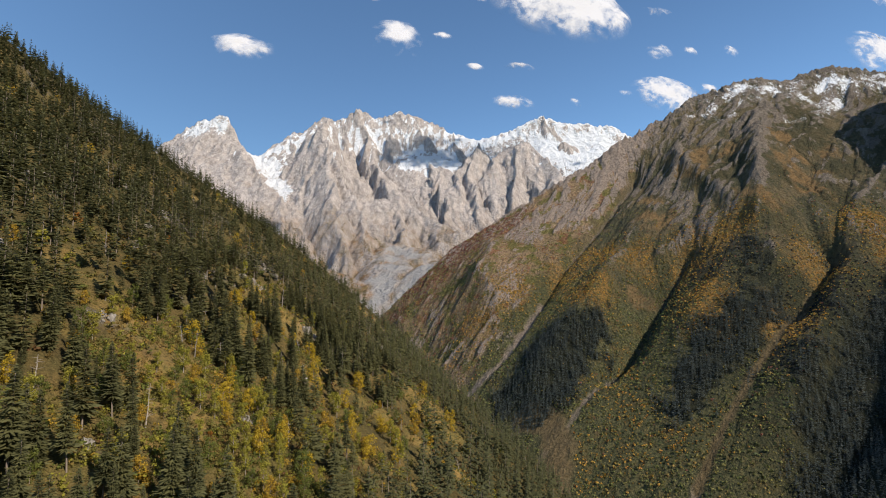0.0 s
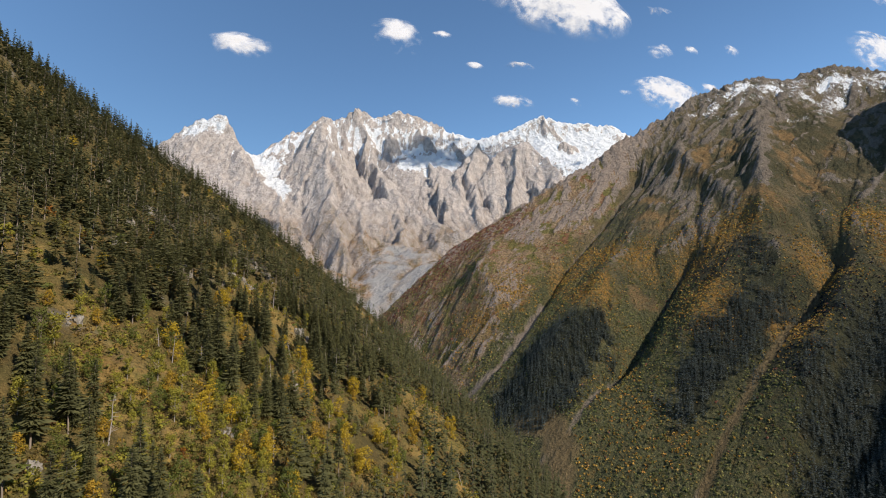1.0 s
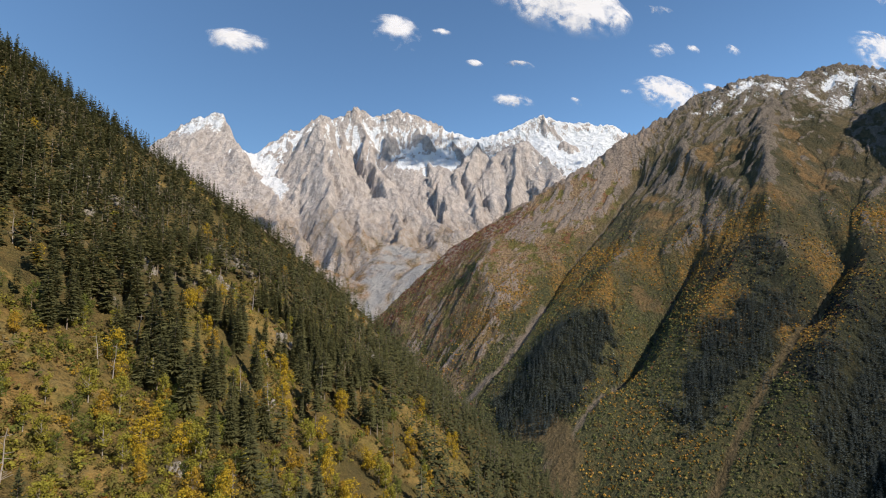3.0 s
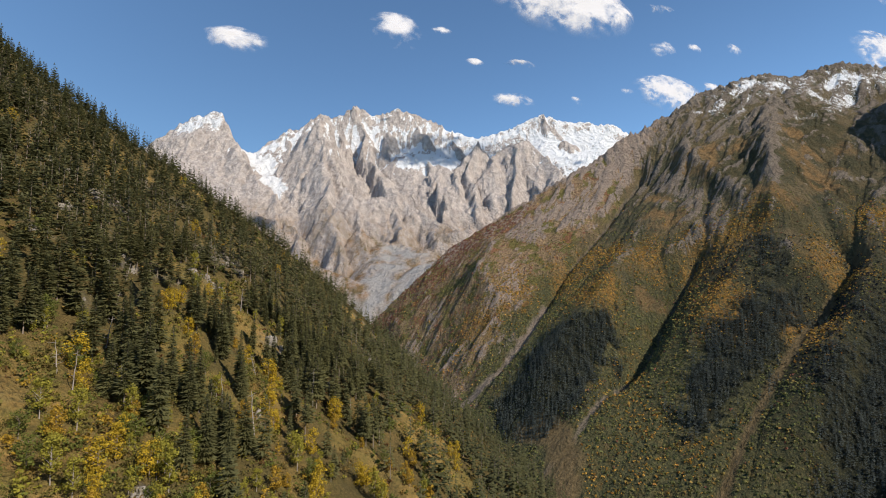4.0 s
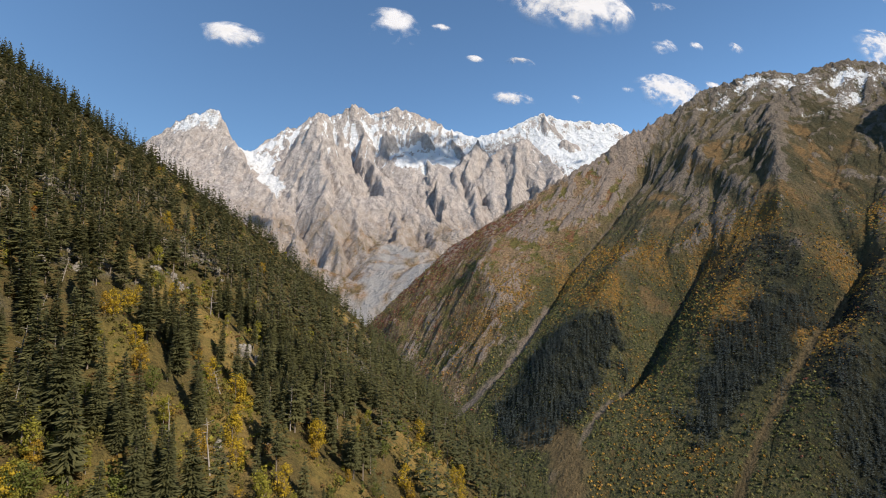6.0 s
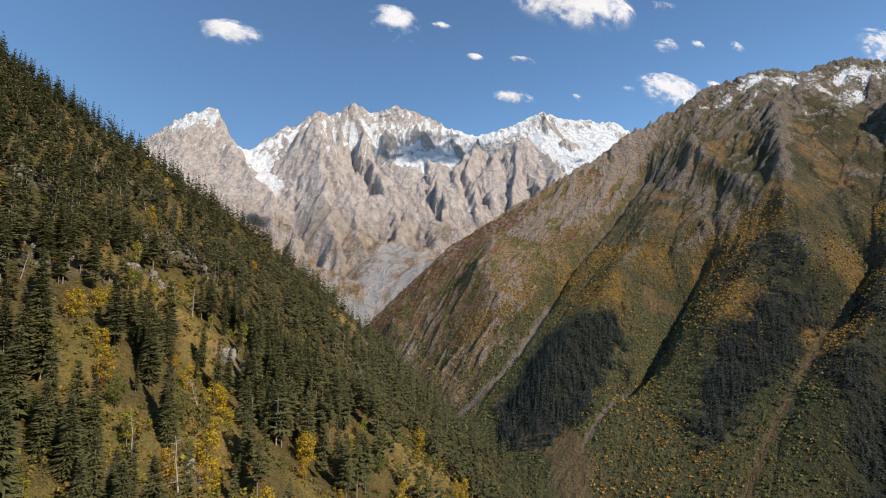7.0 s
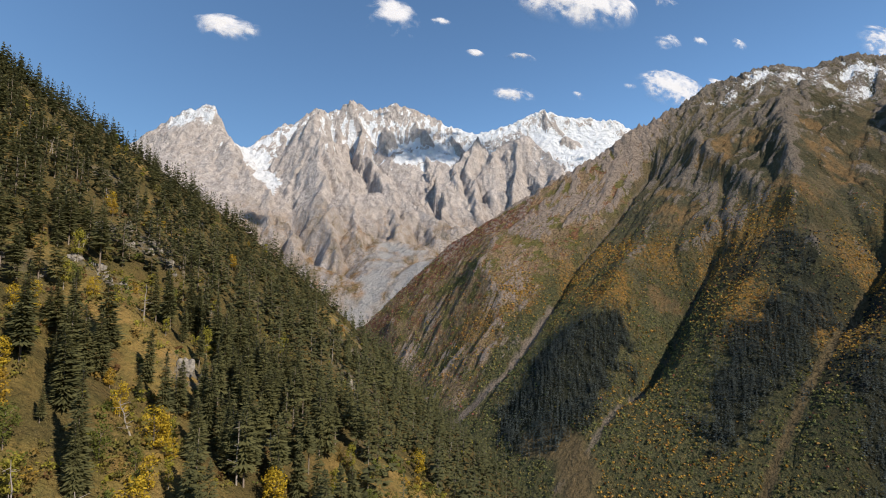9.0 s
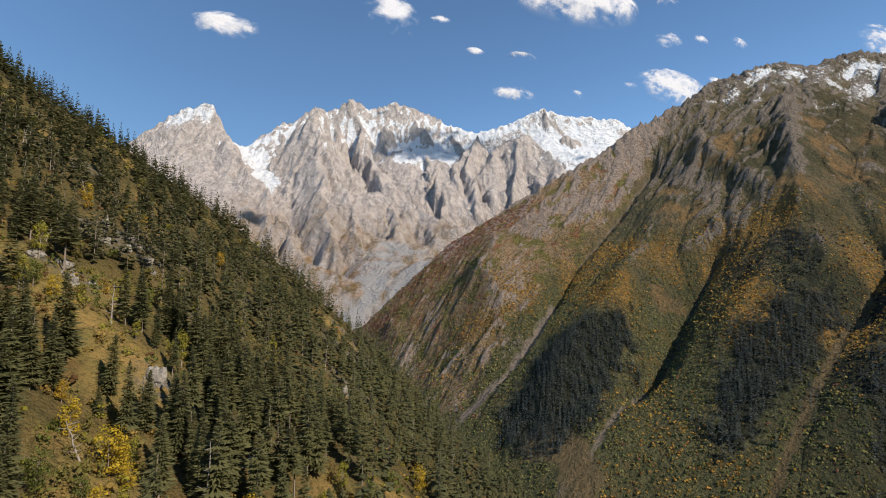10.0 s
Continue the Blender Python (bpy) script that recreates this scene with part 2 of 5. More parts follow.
def right_rock():
    n = Nodes("gullied_mountainside", 0.95, 0.1)
    # grain runs down the fall line
    run = n.noise(1.0, 6, 0.65, (0.012, 0.06, 0.02, 35))
    mid, fine = n.noise(0.03, 6, 0.65), n.noise(0.2, 5, 0.72)
    rock = n.mix(n.step(n.math("ADD", n.math("MULTIPLY", fine, 0.6), n.math("MULTIPLY", run, 0.4)), 0.34, 0.66), (0.070, 0.061, 0.050), (0.285, 0.245, 0.188))
    rock = n.mix(n.math("MULTIPLY", n.step(mid, 0.5, 0.7), 0.5), rock, (0.13, 0.100, 0.08))
    # pinkish nose rock, made paler: sunlight on it is put into the colour
    rock = n.mix(n.math("MULTIPLY", n.attr("nose"), 0.45), rock, (0.42, 0.335, 0.265))
    patch = n.math("ADD", n.math("ADD", n.math("MULTIPLY", mid, 0.5), n.math("MULTIPLY", n.noise(0.009, 5, 0.6), 0.7)), n.math("MULTIPLY", n.attr("wet"), 0.16))
    grass = n.mix(n.step(patch, 0.58, 0.70), (0.080, 0.078, 0.044), (0.145, 0.116, 0.062))
    grass = n.mix(n.math("MULTIPLY", n.step(fine, 0.48, 0.72), 0.5), grass, (0.066, 0.055, 0.036))
    grass = n.mix(n.math("MULTIPLY", n.attr("bowl"), 0.7), grass, n.mix(fine, (0.040, 0.042, 0.022), (0.075, 0.068, 0.034)))
    grass = n.mix(n.math("MULTIPLY", n.attr("ochre"), n.step(n.math("ADD", n.math("MULTIPLY", mid, 0.6), n.math("MULTIPLY", run, 0.4)), 0.36, 0.56)), grass, n.mix(fine, (0.15, 0.098, 0.046), (0.30, 0.190, 0.082)))
    warm = n.mix(n.step(fine, 0.4, 0.62), (0.20, 0.13, 0.088), (0.44, 0.31, 0.165))
    warm = n.mix(n.step(n.noise(0.014, 5, 0.65), 0.49, 0.56), warm, n.mix(fine, (0.10, 0.10, 0.03), (0.22, 0.19, 0.055)))
    warm = n.mix(n.math("MULTIPLY", n.step(n.noise(0.021, 5, 0.65), 0.56, 0.62), 0.85), warm, (0.26, 0.11, 0.06))
    grass = n.mix(n.math("MULTIPLY", n.attr("nose"), 0.75), grass, warm)
    low = n.mix(n.step(fine, 0.42, 0.60), (0.052, 0.058, 0.030), (0.132, 0.126, 0.057))
    low = n.mix(n.math("MULTIPLY", n.math("MULTIPLY", n.step(mid, 0.5, 0.66), n.step(fine, 0.35, 0.6)), 0.6), low, (0.16, 0.098, 0.034))
    low = n.mix(n.math("MULTIPLY", n.attr("gold"), n.step(n.noise(0.1, 3), 0.40, 0.56)), low, n.mix(fine, (0.15, 0.088, 0.034), (0.34, 0.20, 0.050)))
    mask = n.math("ADD", n.attr("rock"), n.math("SUBTRACT", n.math("ADD", n.math("MULTIPLY", run, 0.6), n.math("ADD", n.math("MULTIPLY", mid, 0.6), n.math("MULTIPLY", fine, 0.6))), 0.9))
    rocky = n.step(mask, 0.35, 0.47)
    col = n.mix(n.math("MAXIMUM", n.attr("scrub"), n.math("MULTIPLY", n.attr("gold"), 0.7)), grass, low)
    # dark needle litter, and shade put into the ground of the right slopes
    col = n.mix(n.math("MULTIPLY", n.attr("litter_shade"), 0.88), col, (0.024, 0.028, 0.019))
    col = n.mix(rocky, col, rock)
    col = n.mix(n.math("MULTIPLY", n.attr("red"), n.step(n.noise(0.08, 4), 0.42, 0.58)), col, (0.15, 0.062, 0.040))
    scree = n.mix(fine, (0.14, 0.11, 0.084), (0.31, 0.26, 0.205))
    col = n.mix(n.math("MULTIPLY", n.attr("scree"), n.step(fine, 0.25, 0.5)), col, scree)
    col = n.mix(n.attr("fan"), col, n.mix(n.step(fine, 0.35, 0.65), (0.098, 0.078, 0.038), (0.19, 0.142, 0.075)))
    col = n.mix(1.0, col, (1.02, 0.99, 1.02), "MULTIPLY")
    snow = n.step(n.math("ADD", n.attr("snow"), n.math("MULTIPLY", n.math("SUBTRACT", n.math("ADD", n.math("MULTIPLY", fine, 0.5), n.math("MULTIPLY", n.noise(0.05, 5, 0.7), 0.5)), 0.5), 2.5)), 0.46, 0.58)
    col = n.mix(snow, col, (0.83, 0.85, 0.88))
    n.bump(n.math("ADD", n.math("MULTIPLY", fine, 1.0), n.math("ADD", n.math("MULTIPLY", n.ridges(0.016, 6, (0.6, 1.3, 0.6, 35)), 0.4), n.math("MULTIPLY", n.ridges(0.05, 6, (0.8, 1.2, 0.8, 35)), 0.4))), 13.0, 1.0)
    return n.done(col)


def massif_rock():
    n = Nodes("granite_massif", 0.93, 0.1)
    run = n.noise(1.0, 7, 0.66, (0.018, 0.006, 0.006, 0))
    mid, fine = n.noise(0.012, 6, 0.66), n.noise(0.07, 6, 0.72)
    crag = n.ridges(0.011, 7, (1.0, 0.7, 0.8))
    rock = n.mix(n.step(n.math("ADD", n.math("MULTIPLY", fine, 0.45), n.math("ADD", n.math("MULTIPLY", run, 0.3), n.math("MULTIPLY", n.ridges(0.02, 6, (1.3, 0.7, 0.6)), 0.08))), 0.30, 0.62), (0.27, 0.238, 0.223), (0.71, 0.634, 0.585))
    rock = n.mix(n.math("MULTIPLY", n.step(mid, 0.5, 0.68), 0.5), rock, (0.42, 0.34, 0.285))
    grass = n.mix(n.step(mid, 0.4, 0.6), (0.30, 0.18, 0.09), (0.16, 0.12, 0.055))
    col = n.mix(n.math("MULTIPLY", n.attr("grass"), n.step(n.math("ADD", n.math("MULTIPLY", run, 0.6), n.math("MULTIPLY", fine, 0.4)), 0.42, 0.56)), rock, grass)
    scree = n.mix(fine, (0.30, 0.285, 0.272), (0.46, 0.44, 0.42))
    col = n.mix(n.attr("scree"), col, scree)
    snow = n.step(n.math("ADD", n.attr("snow"), n.math("MULTIPLY", n.math("SUBTRACT", n.math("ADD", n.math("MULTIPLY", fine, 0.55), n.math("MULTIPLY", mid, 0.45)), 0.5), 1.7)), 0.46, 0.55)
    col = n.mix(snow, col, (0.79, 0.805, 0.83))
    n.bump(n.math("ADD", n.math("MULTIPLY", n.noise(0.13, 5, 0.7), 0.45), n.math("ADD", n.math("MULTIPLY", fine, 0.5), n.math("MULTIPLY", crag, 0.4))), 36.0, 1.0)
    return n.done(col)


def valley_soil():
    n = Nodes("valley_floor", 0.95, 0.1)
    a, b = n.noise(0.01, 5), n.noise(0.15, 5, 0.7)
    return n.done(n.mix(b, n.mix(a, (0.05, 0.055, 0.02), (0.12, 0.09, 0.04)), (0.08, 0.07, 0.03)))


def needles(name, dark, light):
    n = Nodes(name, 0.7, 0.25)
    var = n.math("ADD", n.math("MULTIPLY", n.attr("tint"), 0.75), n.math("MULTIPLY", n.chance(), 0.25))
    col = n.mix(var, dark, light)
    col = n.mix(n.math("MULTIPLY", n.noise(0.9, 3), 0.5), col, n.mix(0.4, col, (0.0, 0.0, 0.0)))
    n.leafy(col, 0.42)
    return n.done(col)


def leafage():
    """Colour comes from each tree's own autumn tint."""
    n = Nodes("autumn_leaves", 0.7, 0.2)
    col = n.attr("hue", "Color")
    col = n.mix(n.math("MULTIPLY", n.step(n.noise(1.1, 3), 0.3, 0.7), 0.35), col, n.mix(0.5, col, (0.01, 0.02, 0.0)))
    n.leafy(col, 0.35)
    return n.done(col)


def bark(name, a, b):
    n = Nodes(name, 0.9, 0.15)
    col = n.mix(n.noise(3.0, 4, 0.6, (1, 1, 0.25)), a, b)
    n.bump(n.noise(6.0, 3, 0.6, (1, 1, 0.2)), 0.05, 0.6)
    return n.done(col)


def stone():
    n = Nodes("lichened_rock", 0.92, 0.15)
    f = n.noise(1.2, 5, 0.7)
    col = n.mix(n.step(f, 0.3, 0.7), (0.13, 0.115, 0.10), (0.34, 0.31, 0.27))
    col = n.mix(n.step(n.noise(0.5, 4), 0.55, 0.68), col, (0.16, 0.13, 0.06))
    n.bump(f, 0.5, 0.8)
    return n.done(col)


MAT_HILL, MAT_RIGHT, MAT_MASSIF, MAT_VALLEY = hill_soil(), right_rock(), massif_rock(), valley_soil()
MAT_FIR = needles("fir_needles", (0.080, 0.085, 0.037), (0.208, 0.198, 0.079))
# far stands: shade and lit sides go into these dark and pale ends
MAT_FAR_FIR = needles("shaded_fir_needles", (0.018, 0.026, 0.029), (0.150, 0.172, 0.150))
# fir needles darkened: the hillside's shaded side is put into this colour
MAT_SHADE_FIR = needles("darkened_fir_needles", (0.055, 0.062, 0.030), (0.150, 0.148, 0.062))
MAT_LEAF = leafage()
MAT_BARK = bark("conifer_bark", (0.13, 0.103, 0.082), (0.32, 0.265, 0.215))
MAT_DEAD = bark("weathered_deadwood", (0.20, 0.175, 0.15), (0.42, 0.37, 0.32))
MAT_STONE = stone()



def vapour():
    """Cloud: scatters light much the same whichever way its surface faces, thins out towards its ragged rim."""
    n = Nodes("cloud_vapour", 1.0, 0.0)
    t = n.t
    tc = t.nodes.new("ShaderNodeTexCoord")
    sep = t.nodes.new("ShaderNodeSeparateXYZ")
    t.links.new(tc.outputs["Object"], sep.inputs[0])
    r2 = n.math("ADD", n.math("MULTIPLY", sep.outputs[0], sep.outputs[0]), n.math("MULTIPLY", sep.outputs[2], sep.outputs[2]))
    large, small = n.noise(0.0060, 3, 0.5, (1, 0.4, 1.3), distort=0.5), n.noise(0.017, 7, 0.6, (1, 0.4, 1.2), distort=0.4)
    ragged_ = n.math("ADD", n.math("MULTIPLY", n.math("SUBTRACT", large, 0.5), 2.6), n.math("MULTIPLY", n.math("SUBTRACT", small, 0.5), 1.5))
    rim = n.math("SUBTRACT", 1.0, n.math("POWER", r2, 0.5))
    body = n.math("MULTIPLY", n.math("ADD", n.math("SUBTRACT", n.math("MULTIPLY", rim, 1.3), n.math("SUBTRACT", 0.62, n.attr("dense"))), ragged_), n.step(rim, 0.02, 0.22))
    alpha = n.ramp(body, [(0.0, 0.0), (0.30, 0.16), (0.62, 0.66), (0.95, 0.95)])
    mixn = t.nodes.new("ShaderNodeVectorMath")
    mixn.operation = "ADD"
    t.links.new(n.pos.outputs["Normal"], mixn.inputs[0])
    mixn.inputs[1].default_value = (1.0, -0.9, 1.2)
    unit = t.nodes.new("ShaderNodeVectorMath")
    unit.operation = "NORMALIZE"
    t.links.new(mixn.outputs[0], unit.inputs[0])
    dif = t.nodes.new("ShaderNodeBsdfDiffuse")
    dif.inputs[0].default_value = (0.48, 0.48, 0.50, 1)
    t.links.new(unit.outputs[0], dif.inputs["Normal"])
    clear = t.nodes.new("ShaderNodeBsdfTransparent")
    mixs = t.nodes.new("ShaderNodeMixShader")
    t.links.new(alpha, mixs.inputs[0])
    t.links.new(clear.outputs[0], mixs.inputs[1])
    t.links.new(dif.outputs[0], mixs.inputs[2])
    t.links.new(mixs.outputs[0], t.nodes["Material Output"].inputs["Surface"])
    return n.m


MAT_CLOUD = vapour()

HILL_LINES = {}
HILL_LINES["crest"] = [(-503, 375, 753), (-464, 498, 716), (-449, 540, 701), (-426, 572, 677), (-365, 611, 627), (-275, 622, 567), (-189, 628, 507), (-131, 625, 461), (-87, 620, 424), (-15, 559, 366), (38, 511, 330), (85, 464, 292), (122, 436, 258), (180, 401, 198)]

RIGHT_LINES = {}
RIGHT_LINES["crest"] = [(-415, 2011, 172), (-236, 2005, 363), (-101, 2024, 494), (38, 2072, 628), (207, 2093, 733), (404, 2113, 861), (621, 2134, 990), (799, 2165, 1121), (1025, 2272, 1244), (1215, 2349, 1387), (1445, 2381, 1472), (1573, 2398, 1511), (1725, 2420, 1494), (1853, 2434, 1560), (1968, 2432, 1583), (2157, 2453, 1577), (2360, 2456, 1534), (2771, 2442, 1468)]
RIGHT_LINES["gully_a"] = [(25, 1412, 131), (77, 1429, 174), (167, 1473, 247), (242, 1526, 324), (328, 1629, 416), (432, 1749, 542), (536, 1830, 641), (672, 1940, 771), (815, 2069, 906)]
RIGHT_LINES["spur_a"] = [(823, 2030, 885), (771, 1832, 740), (629, 1714, 599), (460, 1526, 444), (320, 1418, 301), (233, 1337, 192), (205, 1312, 132)]
RIGHT_LINES["gully_b"] = [(224, 1155, 90), (283, 1181, 136), (349, 1247, 189), (427, 1314, 225), (488, 1341, 257), (584, 1435, 339), (703, 1546, 444), (795, 1619, 535), (836, 1602, 608), (859, 1695, 695), (950, 1806, 806)]
RIGHT_LINES["spur_b"] = [(1573, 2398, 1509), (1380, 2105, 1188), (1165, 1796, 924), (1009, 1566, 685), (833, 1459, 527), (678, 1359, 406), (575, 1277, 302), (478, 1205, 204), (380, 1123, 112), (291, 1080, 33)]
RIGHT_LINES["gully_c"] = [(397, 921, 7), (485, 985, 77), (576, 1058, 165), (690, 1141, 255), (814, 1224, 342), (909, 1289, 398), (1008, 1353, 475), (1117, 1417, 549), (1120, 1489, 644), (1178, 1619, 759), (1389, 1826, 927), (1578, 1973, 1090), (1881, 2275, 1311)]
RIGHT_LINES["spur_c"] = [(2436, 2413, 1574), (1909, 2030, 1125), (1590, 1769, 892), (1386, 1582, 734), (1248, 1433, 591), (997, 1247, 417), (821, 1118, 283), (679, 1027, 174), (529, 937, 58)]
RIGHT_LINES["spur_d"] = [(2230, 2030, 1540), (2040, 1900, 1480), (1890, 1760, 1370), (1720, 1570, 1090), (1492, 1393, 660), (1111, 1153, 342), (866, 1007, 179), (697, 916, 67), (561, 844, -34)]
RIGHT_LINES["gully_d"] = [(1301, 1393, 587), (1084, 1265, 445), (897, 1117, 296), (724, 998, 160), (570, 907, 52)]
RIGHT_LINES["nose"] = [(206, 2084, 727), (177, 1844, 604), (124, 1779, 541), (180, 1656, 445), (149, 1577, 323), (98, 1556, 283)]
RIGHT_LINES["nose_left"] = [(-169, 1895, 359), (-118, 1800, 289), (-40, 1685, 228), (33, 1550, 212), (72, 1459, 168)]
RIGHT_LINES["shoulder"] = [(964, 2029, 1012), (986, 1889, 899), (997, 1755, 812), (987, 1663, 719)]
RIGHT_LINES["bench"] = [(711, 1634, 592), (804, 1661, 631)]
RIGHT_LINES["flank"] = [(962, 1452, 608), (943, 1390, 507), (883, 1383, 479), (775, 1299, 396)]
RIGHT_LINES["foot"] = [(-337, 1951, 170), (-180, 1638, 71), (-77, 1420, 45), (131, 1238, 64), (192, 1119, 41), (231, 984, -23), (342, 870, -93)]

MASSIF_LINES = {}
MASSIF_LINES["skyline"] = [(-2948, 3870, 964), (-2686, 3982, 1304), (-2340, 4033, 1638), (-2160, 4078, 1817), (-1908, 4089, 1924), (-1827, 4089, 1919), (-1779, 4104, 1752), (-1691, 4135, 1624), (-1611, 4217, 1607), (-1493, 4363, 1772), (-1370, 4453, 1895), (-1298, 4473, 1896), (-1125, 4537, 2080), (-989, 4599, 2058), (-807, 4628, 2190), (-664, 4657, 2094), (-404, 4670, 2167), (-213, 4675, 2112), (87, 4687, 1976), (333, 4693, 1900)]
MASSIF_LINES["snow_peak"] = [(333, 4693, 1900), (520, 4650, 1936), (764, 4642, 2028), (937, 4634, 2120), (1161, 4601, 2042), (1417, 4563, 2012), (1601, 4526, 1978), (1848, 4463, 1776), (2334, 4336, 1380)]
MASSIF_LINES["shade_gully"] = [(-973, 4520, 1948), (-876, 4330, 1582), (-711, 4060, 1324), (-534, 3800, 1151)]
MASSIF_LINES["shelf"] = [(-306, 4200, 1498), (-172, 4280, 1559), (22, 4280, 1560), (123, 4260, 1566)]
MASSIF_LINES["under_shelf"] = [(-208, 4060, 1328), (-47, 4010, 1286)]
MASSIF_LINES["horn_gully"] = [(-47, 4010, 1286), (41, 3717, 1118), (143, 3472, 932)]
MASSIF_LINES["buttress_gully"] = [(407, 4500, 1757), (422, 4260, 1514), (455, 4050, 1293), (475, 3850, 1097)]
MASSIF_LINES["ice_couloir"] = [(-1612, 4217, 1605), (-1414, 4014, 1397), (-1161, 3620, 1142), (-1092, 3371, 929)]
MASSIF_LINES["snowfield"] = [(958, 4330, 1711), (1116, 4280, 1633), (1328, 4330, 1713)]
MASSIF_LINES["under_tower"] = [(-734, 2780, 683), (-578, 2640, 585)]
MASSIF_LINES["apron"] = [(-643, 2518, 582), (-511, 2445, 495), (-354, 2332, 414), (-260, 2217, 341)]
MASSIF_LINES["scree"] = [(-144, 2872, 667), (-283, 2952, 673), (-276, 2580, 556), (-301, 2332, 414), (-320, 2197, 342)]
MASSIF_LINES["apron_low"] = [(-1378, 2505, 496), (-875, 2318, 336), (-536, 2125, 251), (-321, 1991, 175), (-184, 1950, 181)]
MASSIF_LINES["scree_low"] = [(-320, 2197, 342), (-338, 2084, 254), (-358, 1950, 181)]
MASSIF_LINES["scree_b"] = [(251, 2898, 602), (19, 2716, 618), (-98, 2518, 582), (-172, 2367, 467), (-210, 2217, 341)]

# ribs and buttresses that stand out of the face, from the top down
MASSIF_RIBS = {}
MASSIF_RIBS["tower"] = [(-1023, 4250, 1951), (-984, 4050, 1755), (-936, 3850, 1555), (-837, 3600, 1324), (-747, 3380, 1116), (-664, 3170, 930), (-583, 2960, 766), (-507, 2780, 638)]
MASSIF_RIBS["tower_west"] = [(-989, 3980, 1695), (-1032, 3800, 1439), (-1058, 3620, 1225), (-1050, 3430, 1039), (-952, 3200, 862), (-797, 2950, 698)]
MASSIF_RIBS["tower_east"] = [(-870, 3850, 1556), (-744, 3660, 1340), (-629, 3460, 1113), (-502, 3180, 862), (-400, 2900, 696)]
MASSIF_RIBS["lit_rib"] = [(-810, 4620, 2179), (-705, 4400, 1832), (-613, 4150, 1536), (-477, 3900, 1335), (-351, 3660, 1167)]
MASSIF_RIBS["lit_rib_low"] = [(-351, 3660, 1167), (-176, 3480, 1014), (-1, 3300, 899), (145, 3120, 805)]
MASSIF_RIBS["front_wall"] = [(-611, 3450, 1080), (-491, 3500, 1098), (-359, 3620, 1143)]
MASSIF_RIBS["front_rib"] = [(-359, 3620, 1143), (-307, 3350, 942), (-230, 3050, 751)]
MASSIF_RIBS["horn"] = [(296, 4250, 1762), (272, 4180, 1647), (248, 4020, 1437), (250, 3850, 1218), (267, 3680, 1037), (285, 3550, 924)]
MASSIF_RIBS["horn_west"] = [(215, 4170, 1610), (145, 4060, 1447), (113, 3900, 1272), (137, 3720, 1073)]
MASSIF_RIBS["buttress"] = [(712, 4300, 1785), (637, 4200, 1670), (575, 4080, 1525), (539, 3900, 1320), (530, 3750, 1136)]
MASSIF_RIBS["buttress_east"] = [(712, 4300, 1785), (819, 4250, 1716), (872, 4100, 1533), (925, 3980, 1404)]
MASSIF_RIBS["buttress_west"] = [(712, 4300, 1785), (568, 4290, 1721), (448, 4220, 1626), (402, 4060, 1448)]
MASSIF_RIBS["small_peak"] = [(-1353, 4450, 1906), (-1309, 4250, 1671), (-1299, 4100, 1485)]
MASSIF_RIBS["mid_rib"] = [(-945, 4620, 2064), (-858, 4420, 1786), (-798, 4230, 1556)]
MASSIF_RIBS["dome_rib"] = [(-428, 4670, 2168), (-446, 4500, 1919), (-451, 4380, 1716), (-376, 4230, 1525)]
MASSIF_RIBS["slab_rib"] = [(-230, 4680, 2118), (-178, 4500, 1895), (-153, 4390, 1721)]
MASSIF_RIBS["dark_rib"] = [(103, 4690, 1970), (171, 4500, 1777), (157, 4390, 1626)]
MASSIF_RIBS["left_peak"] = [(-1817, 4090, 1915), (-1737, 4000, 1719), (-1626, 3900, 1565), (-1426, 3720, 1351), (-1223, 3520, 1141), (-1087, 3330, 972), (-990, 3120, 850)]
MASSIF_RIBS["left_face"] = [(-2049, 4085, 1854), (-1928, 3820, 1548), (-1698, 3520, 1218)]
MASSIF_RIBS["snow_rib"] = [(941, 4634, 2121), (1046, 4500, 1951), (1081, 4400, 1815)]
MASSIF_RIBS["snow_rib_east"] = [(1386, 4563, 2013), (1338, 4450, 1863)]
RIGHT_RIBS = {}
RIGHT_RIBS["summit_rib"] = [(1543, 2390, 1450), (1482, 2250, 1245), (1420, 2150, 1167), (1348, 2040, 1035), (1317, 1940, 922), (1281, 1850, 827)]
RIGHT_RIBS["summit_rib_west"] = [(1294, 2060, 1069), (1174, 1950, 956), (1122, 1850, 836)]

# ---- the hillside that the camera flies along ----
def hill_face(x, y):
    return 316 - 0.69 * x + 0.097 * y


for k, yy in enumerate((-250, -60, 120, 260, 400)):
    HILL_LINES["face_%d" % k] = [(xx, yy, hill_face(xx, yy)) for xx in (-640, -520, -400, -280, -160, -40, 40)]
HILL_LINES["edge"] = [(180, 401, 199), (220, 330, 160), (250, 230, 130), (270, 100, 110), (290, -250, 90)]
HILL_LINES["foot"] = [(360, 500, -60), (400, 300, -80), (430, 0, -90), (450, -300, -100)]
HILL_LINES["back"] = [(-640, 900, 420), (-400, 900, 330), (-200, 880, 250), (0, 860, 130), (180, 780, 10), (360, 500, -60)]
HX, HY, HH = stretched(HILL_LINES, -700, 460, -320, 920, 5)
rib = ridged((HX * 0.2 + HY) / 70, (HX - HY * 0.2) / 220, 3, 3)
away = smooth(0, 60, near_line(HX, HY, HILL_LINES["crest"]))
HH = HH + 7.0 * rib * (0.35 + 0.65 * away) + 2.5 * fbm(HX / 25, HY / 25, 3, 5) * away
hill = Land(HX, HY, HH)
